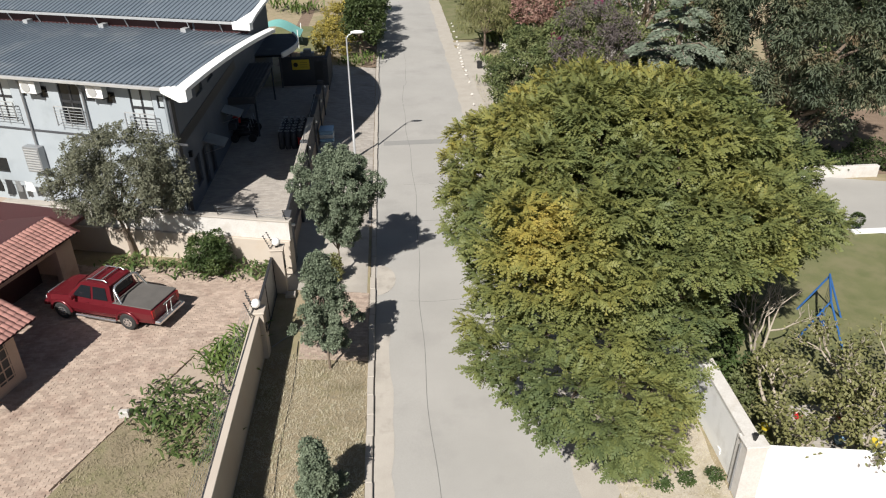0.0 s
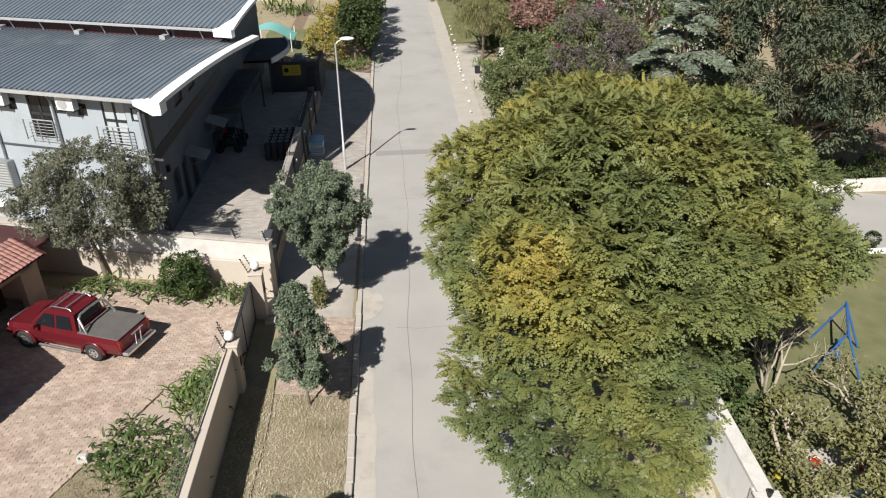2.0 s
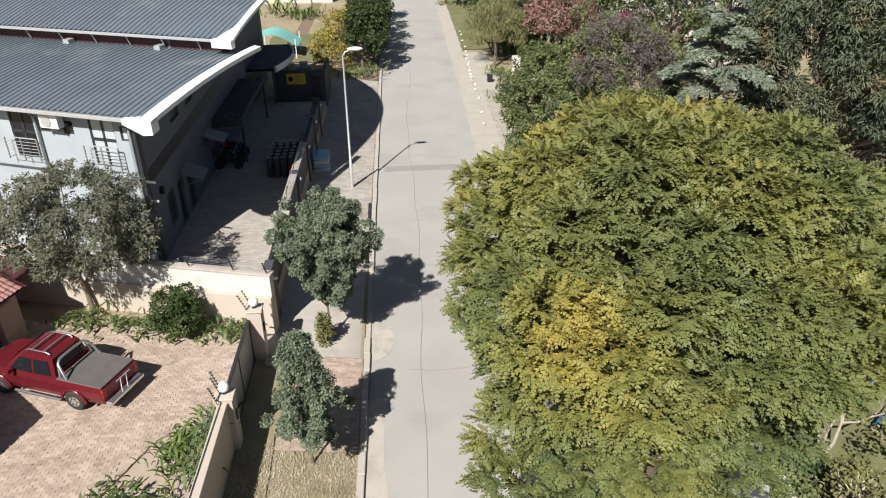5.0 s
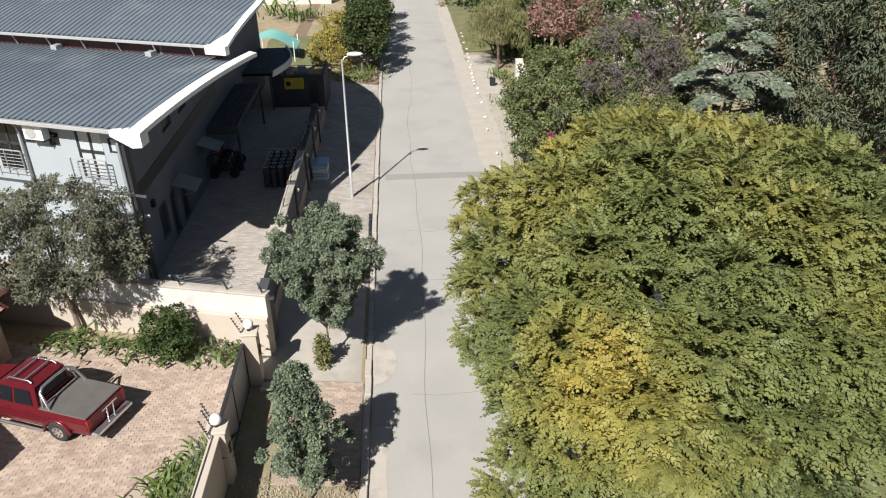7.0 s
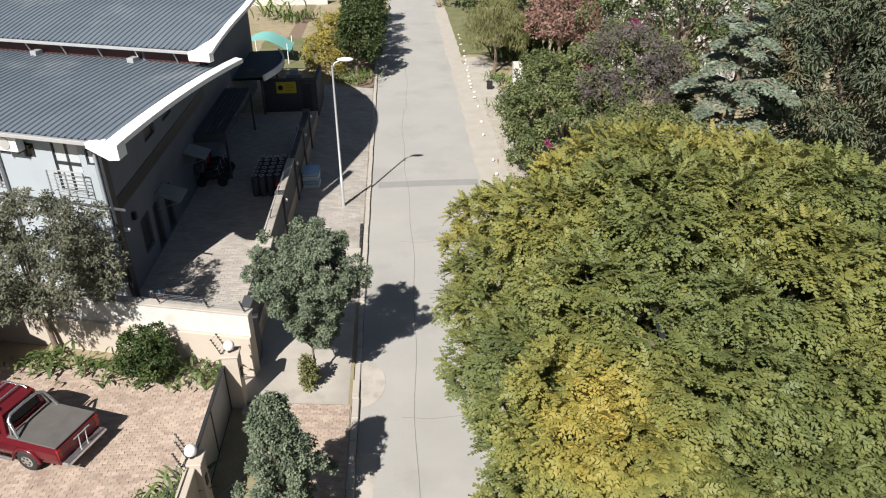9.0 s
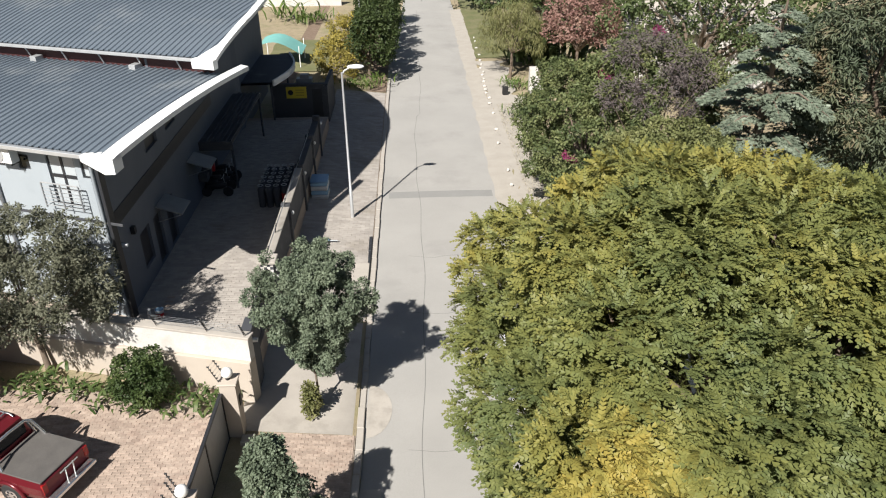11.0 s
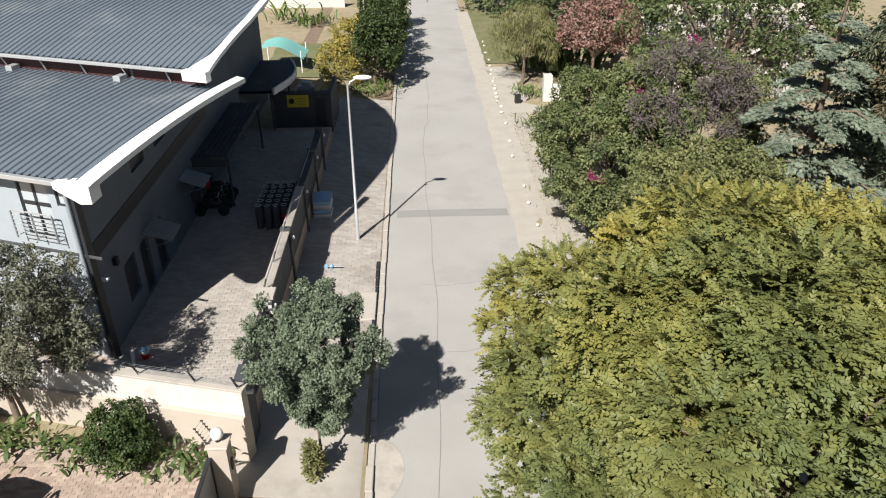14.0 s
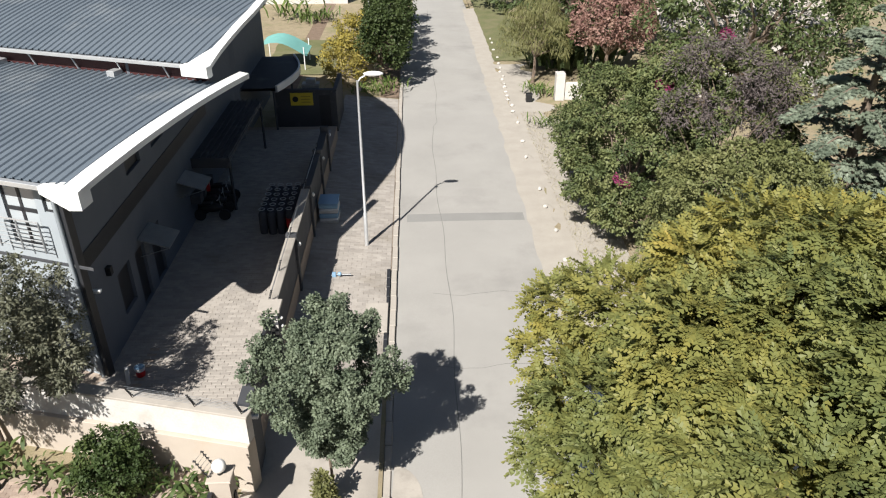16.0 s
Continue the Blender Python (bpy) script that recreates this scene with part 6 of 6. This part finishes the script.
# dark row added over the soil to stand in for tree shade
tree("shade_fill_hedge", "added dark leafy hedge standing in for the shade behind the low wall", "hedge", (18.5, 38.0, 0.1), (18.5, 38.0, 0.5), [((x, 37.7 + 0.35 * math.sin(x * 2.1), 0.8 + 0.25 * math.sin(x * 1.3)), (0.75, 0.6, 0.8)) for x in np.arange(12.5, 27.0, 0.75)], 16000, 0.13, 0.3, "oval", STREETDARK, BARK, 0.05, 192, shell=0.5)


def cedar(foot, height, reach, seed, label):
    t = thing("cedar_tree", label, "tree", "", foot)
    g = np.random.default_rng(seed)
    b = Build().tube([(0, 0, -0.1), (0, 0, height * 0.5), (0.1, 0, height)], [0.3, 0.2, 0.03], 9)
    bases, ways, ups = [], [], []
    for k in range(46):
        z = 1.6 + (height - 2.0) * ((k // 4 + 0.12 * (k % 4)) / 11.6)
        L = reach * (1 - (z / height) ** 1.3) * g.uniform(0.5, 1.2) + 0.4
        a = k * 2.4 + g.uniform(-0.3, 0.3)
        d = np.array([math.cos(a), math.sin(a), 0.1])
        end = np.array([0, 0, z]) + d * L + np.array([0, 0, -0.12 * L])
        b.tube([(0, 0, z), tuple(np.array([0, 0, z]) + d * L * 0.5 + np.array([0, 0, 0.1 * L])), tuple(end)], [0.06, 0.04, 0.01], 5, False)
        m = int(230 * L)
        s = g.random(m) ** 0.7
        sidev = np.array([-math.sin(a), math.cos(a), 0])
        off = g.normal(size=m) * 0.30 * (1.15 - s) * L * 0.7 + g.normal(size=m) * 0.08
        p = np.array([0, 0, z]) + s[:, None] * d * L + off[:, None] * sidev + np.stack([0 * s, 0 * s, 0.1 * L * np.sin(math.pi * s) - 0.16 * L * s ** 2 - 0.10 * np.abs(off) + g.normal(size=m) * 0.035], 1)
        bases.append(p)
        ways.append(unit(d + np.sign(off)[:, None] * sidev * 0.8 + g.normal(size=(m, 3)) * 0.25 + np.array([0, 0, -0.15])))
        ups.append(np.tile(np.array([0, 0, 1.0]), (m, 1)) + g.normal(size=(m, 3)) * 0.25)
    part("trunk", b, BARK, t)
    p = np.concatenate(bases)
    part("crown", leaf_mesh("crown", p, np.concatenate(ways), unit(np.concatenate(ups)), 0.2, 0.03, "spray"), CEDAR, t)
    return t


cedar((12.3, 36.6, 0.1), 11.6, 5.0, 95, "tall blue-grey cedar with layered drooping branches")
tree("large_tree", "large grey-green tree with russet tips shading the driveway", "tree", (19.6, 38.5, 0.1), (19.6, 38, 3.2), lobes_on((19.4, 37.2, 8.0), (6.0, 4.2, 4.4), 110, 0.85, 96, low=-0.8), 62000, 0.24, 0.13, "oval", BIGDARK, BARK, 0.3, 97, shell=0.6, tuft=0.34, droop=0.8, reach=16)
tree("large_tree", "tall dark green tree far behind the garden", "tree", (17.5, 58, 0.1), (17.5, 58, 3), lobes_on((18, 58, 6.8), (6.5, 4.5, 5.0), 40, 1.7, 98, low=-0.6), 11000, 0.27, 0.25, "oval", SHADE, BARK, 0.3, 99)
tree("large_tree", "dark green tree behind the big garden tree", "tree", (33, 50, 0.1), (33, 50, 3), lobes_on((33, 49, 8.0), (7.5, 6.0, 5.5), 40, 1.9, 100, low=-0.6), 8000, 0.4, 0.25, "oval", SHADE, BARK, 0.3, 101)
tree("large_tree", "brownish green tree among the garden trees", "tree", (20.2, 38.0, 0.1), (20.2, 38, 2), lobes_on((20.2, 38.5, 3.6), (2.8, 2.4, 2.4), 22, 1.1, 102, low=-0.5), 6000, 0.18, 0.3, "oval", BIGDARK, BARK, 0.18, 103)
tree("willow_tree", "pale drooping willow on the verge", "tree", (6.2, 66.8, 0.1), (6.3, 66.9, 2.0), lobes_on((6.6, 67.6, 3.6), (2.0, 2.2, 2.0), 20, 0.9, 104, low=-0.5), 8000, 0.3, 0.06, "sword", WILLOW, BARK, 0.13, 105, droop=1.6, spread=0.6)
tree("russet_tree", "reddish-brown leaved tree behind the willow", "tree", (11.2, 65.5, 0.1), (11.2, 65.5, 2.4), lobes_on((11.2, 65.0, 5.2), (2.3, 2.2, 2.4), 20, 1.0, 106, low=-0.7), 9000, 0.17, 0.34, "oval", REDLEAF, BARK, 0.16, 107)
plant_patch("banana_plant", "tall dark strelitzia clump with big paddle leaves", "plant", [(9.2, 70.0, 3.2), (10.2, 71.5, 3.6), (8.8, 72.0, 3.2)], 34, 0.95, 0.12, STREETDARK, "sword", 108, "strelitzias", 1.2, 0.1)
tree("large_tree", "dark green tree at the far end of the street", "tree", (11.5, 80, 0.1), (11.5, 80, 2.5), lobes_on((12, 80, 5.5), (4.5, 5.5, 4.0), 28, 1.6, 109, low=-0.7), 7000, 0.34, 0.25, "oval", SHADE, BARK, 0.25, 110)
tree("large_tree", "olive green tree at the far end of the street", "tree", (18.5, 72, 0.1), (18.5, 72, 2.5), lobes_on((18.5, 72, 5.5), (4.5, 4.5, 4.5), 28, 1.6, 111, low=-0.7), 6500, 0.34, 0.25, "oval", OLIVEGREEN, BARK, 0.25, 112)
for i, (x, y, h) in enumerate(((9, 95, 5), (16, 98, 7), (28, 75, 8), (38, 62, 8), (42, 45, 7), (26, 95, 8))):
    tree("large_tree", "distant dark green garden tree", "tree", (x, y, 0.1), (x, y, 2.5), lobes_on((x, y, h * 0.75), (5, 5, h * 0.6), 22, 1.9, 120 + i, low=-0.7), 4200, 0.45, 0.26, "oval", SHADE, BARK, 0.25, 130 + i, group="distant garden trees")
fh = thing("white_house", "white house glimpsed between the trees", "house", at=(19.5, 62.5, 0.1))
part("wall", Build().box((-5, 0, 0), (6, 0.3, 4.2), 0.02), WHITEWALL, fh)
part("roof", Build().add([(-5.5, -0.5, 4.2), (6.5, -0.5, 4.2), (6.5, 3, 6), (-5.5, 3, 6)], [(0, 1, 2, 3)]), CONCRETE, fh)
for x in (-3, 0, 3):
    part("window", Build().box((x, -0.02, 2.2), (x + 1.2, -0.002, 3.4)), GLASS, fh)
gpz = thing("white_gate_pier", "white plastered gate piers beyond the willow", "pier", at=(7.4, 62.6, 0.1))
part("pier", Build().box((-0.3, -0.3, 0), (0.3, 0.3, 1.9), 0.02).box((0.3, -0.12, 0), (2.2, 0.12, 1.2), 0.02), WHITEWALL, gpz)
plant_patch("border_plant", "spiky green clump beside the white pier", "plant", [(6.5, 63.6, 1.2), (6.0, 64.8, 1.0), (5.6, 57.0, 1.0), (6.6, 43.8, 1.5), (6.2, 46.5, 1.3)], 44, 0.7, 0.06, STRAP, "sword", 140, "clumps on the far verge", 0.6, 0.1)
stl = thing("bin", "small black bin on the verge", "bin", at=(5.3, 62.3, 0.1))
part("body", Build().box((-0.2, -0.2, 0), (0.2, 0.2, 0.5), 0.03), BLACK, stl)
part("lid", Build().box((-0.22, -0.22, 0.502), (0.22, 0.22, 0.56), 0.02), BLACK, stl)

# ---- beyond, left of the street ----
scatter_sheet("far_soil", -12, -3.6, 63.2, 100, 0.53, SOIL, "sandy planted bed beyond the paving", "soil", 34, 0.05, 2, slope=-0.04)
scatter_sheet("far_lawn", -14, -8.6, 68, 79, 0.56, LAWN, "small green lawn beyond the enclosure", "lawn", 35, 0.3)
for i, (y, r) in enumerate(((66.5, 1.6), (71.0, 1.9), (75.8, 1.9), (81.0, 2.0), (86.5, 2.0))):
    tree("street_tree", "dark green round-headed street tree in a row", "tree", (-4.9, y, 0.3), (-4.9, y, 1.8), lobes_on((-4.6, y, 3.4), (r, r, 1.9), 30, 0.55, 150 + i, low=-0.8, flat=0.9), 5200, 0.2, 0.32, "oval", STREETDARK, BARK, 0.12, 160 + i, group="dark street trees")
tree("autumn_shrub", "twiggy shrub with yellow autumn leaves", "shrub", (-7.6, 67.0, 0.5), (-7.6, 67, 0.9), lobes_on((-7.4, 66.4, 1.9), (1.7, 1.7, 1.6), 30, 0.45, 170, low=-0.7), 4200, 0.16, 0.3, "oval", AUTUMN, PALEBARK, 0.06, 171)
tree("autumn_shrub", "taller yellowing shrub beside the street trees", "shrub", (-7.2, 70.5, 0.5), (-7.2, 70.5, 1.0), lobes_on((-7.0, 70.5, 2.4), (1.7, 1.7, 1.9), 30, 0.45, 172, low=-0.7), 4200, 0.16, 0.3, "oval", AUTUMN, PALEBARK, 0.06, 173)
plant_patch("border_plant", "low green and yellow clump at the end of the paving", "plant", [(-4.6, 63.9, 1.2), (-5.4, 63.6, 1.0), (-6.3, 64.3, 1.1), (-4.3, 65.2, 1.2), (-9.4, 63.8, 1.0)], 44, 0.6, 0.07, STRAP, "sword", 174, "clumps at the end of the paving", 0.5, 0.35)
plant_patch("aloe", "large spiky grey-green aloe by the far building", "plant", [(-14.2, 88.5, 2.4), (-12.4, 86.0, 1.6), (-11.0, 87.5, 1.5)], 40, 0.8, 0.06, STRAP, "sword", 175, "aloes", 0.8, 0.5)
cp = thing("shade_sail", "turquoise shade-cloth carport on white posts", "carport", at=(-12.21, 70.81, 0.5))
part("cloth", Build().grid([[(-1.7 + 3.4 * i / 8, -1.6 + 3.2 * k / 6, 1.75 + 0.5 * math.cos((i - 3) * 0.45) - 0.04 * i) for i in range(9)] for k in range(7)]), TURQ, cp)
for x, y in ((-1.6, -1.5), (1.5, -1.5), (-1.6, 1.5), (1.5, 1.5)):
    part("post", Build().tube([(x, y, 0), (x, y, 1.75)], 0.04, 8), WHITE, cp)
fw2 = thing("far_wall", "white boundary wall across the far lot", "wall", at=(-18, 96, 0.4), kind="structure")
part("wall", Build().box((-14, 0, 0), (8.5, 0.3, 2.2), 0.02), WHITEWALL, fw2)
part("grey_return", Build().box((-2, -5, 0), (-1.7, 0, 3.4), 0.02), GREYWALL, fw2)
pt = thing("telegraph_pole", "thin grey pole behind the street trees", "pole", at=(-6.0, 74.5, 0.4))
part("pole", Build().tube([(0, 0, 0), (0, 0, 6.8)], [0.07, 0.05], 8), GALV, pt)

# ---- grass blades ----
def blades(name, x0, x1, y0, y1, n, zf, size, leaf, seed, label, keep=None):
    g = np.random.default_rng(seed)
    p = np.stack([g.uniform(x0, x1, n), g.uniform(y0, y1, n), np.zeros(n)], 1)
    if keep is not None:
        p = p[[keep(x, y) for x, y, z in p]]
    p[:, 2] = [zf(x) for x in p[:, 0]]
    n = len(p)
    a = g.uniform(0, 2 * math.pi, n)
    way = unit(np.stack([np.cos(a), np.sin(a), 0.35 + g.random(n)], 1))
    o = part(name, leaf_mesh(name, p, way, np.tile(np.array([0, 0, 1.0]), (n, 1)), size * g.uniform(0.5, 1.4, n), 0.012, "sword"), leaf)
    return tagged(o, label, "grass", kind="stuff")


GARDENSTRAW = foliage("garden_grass_blade", [(0.15, 0.13, 0.075), (0.23, 0.195, 0.12), (0.31, 0.265, 0.175), (0.17, 0.175, 0.08)], clump=0.8, clear=0.15)
STRAW = foliage("straw_blade", [(0.25, 0.21, 0.14), (0.37, 0.325, 0.235), (0.47, 0.42, 0.31), (0.28, 0.27, 0.15)], clump=0.8, clear=0.15)
blades("verge_grass", -7.2, -3.62, 11, 22.2, 15000, lambda x: slope_z(x) - 0.01, 0.1, STRAW, 201, "dry straw-coloured grass blades on the verge")
blades("bed_grass", -12.2, -7.6, 10, 18.6, 9000, lambda x: 0.86, 0.08, GARDENSTRAW, 202, "dry patchy grass blades beside the driveway", keep=lambda x, y: x > -12.2 + (y - 16) * 0.37)
blades("wall_grass", 4.0, 7.2, 14.6, 22, 4500, lambda x: 0.1, 0.07, STRAW, 203, "short dry grass blades along the garden wall")
blades("far_verge_grass", 4.4, 7.0, 38, 60, 4500, lambda x: 0.11, 0.13, STRAW, 204, "dry grass blades on the far verge")
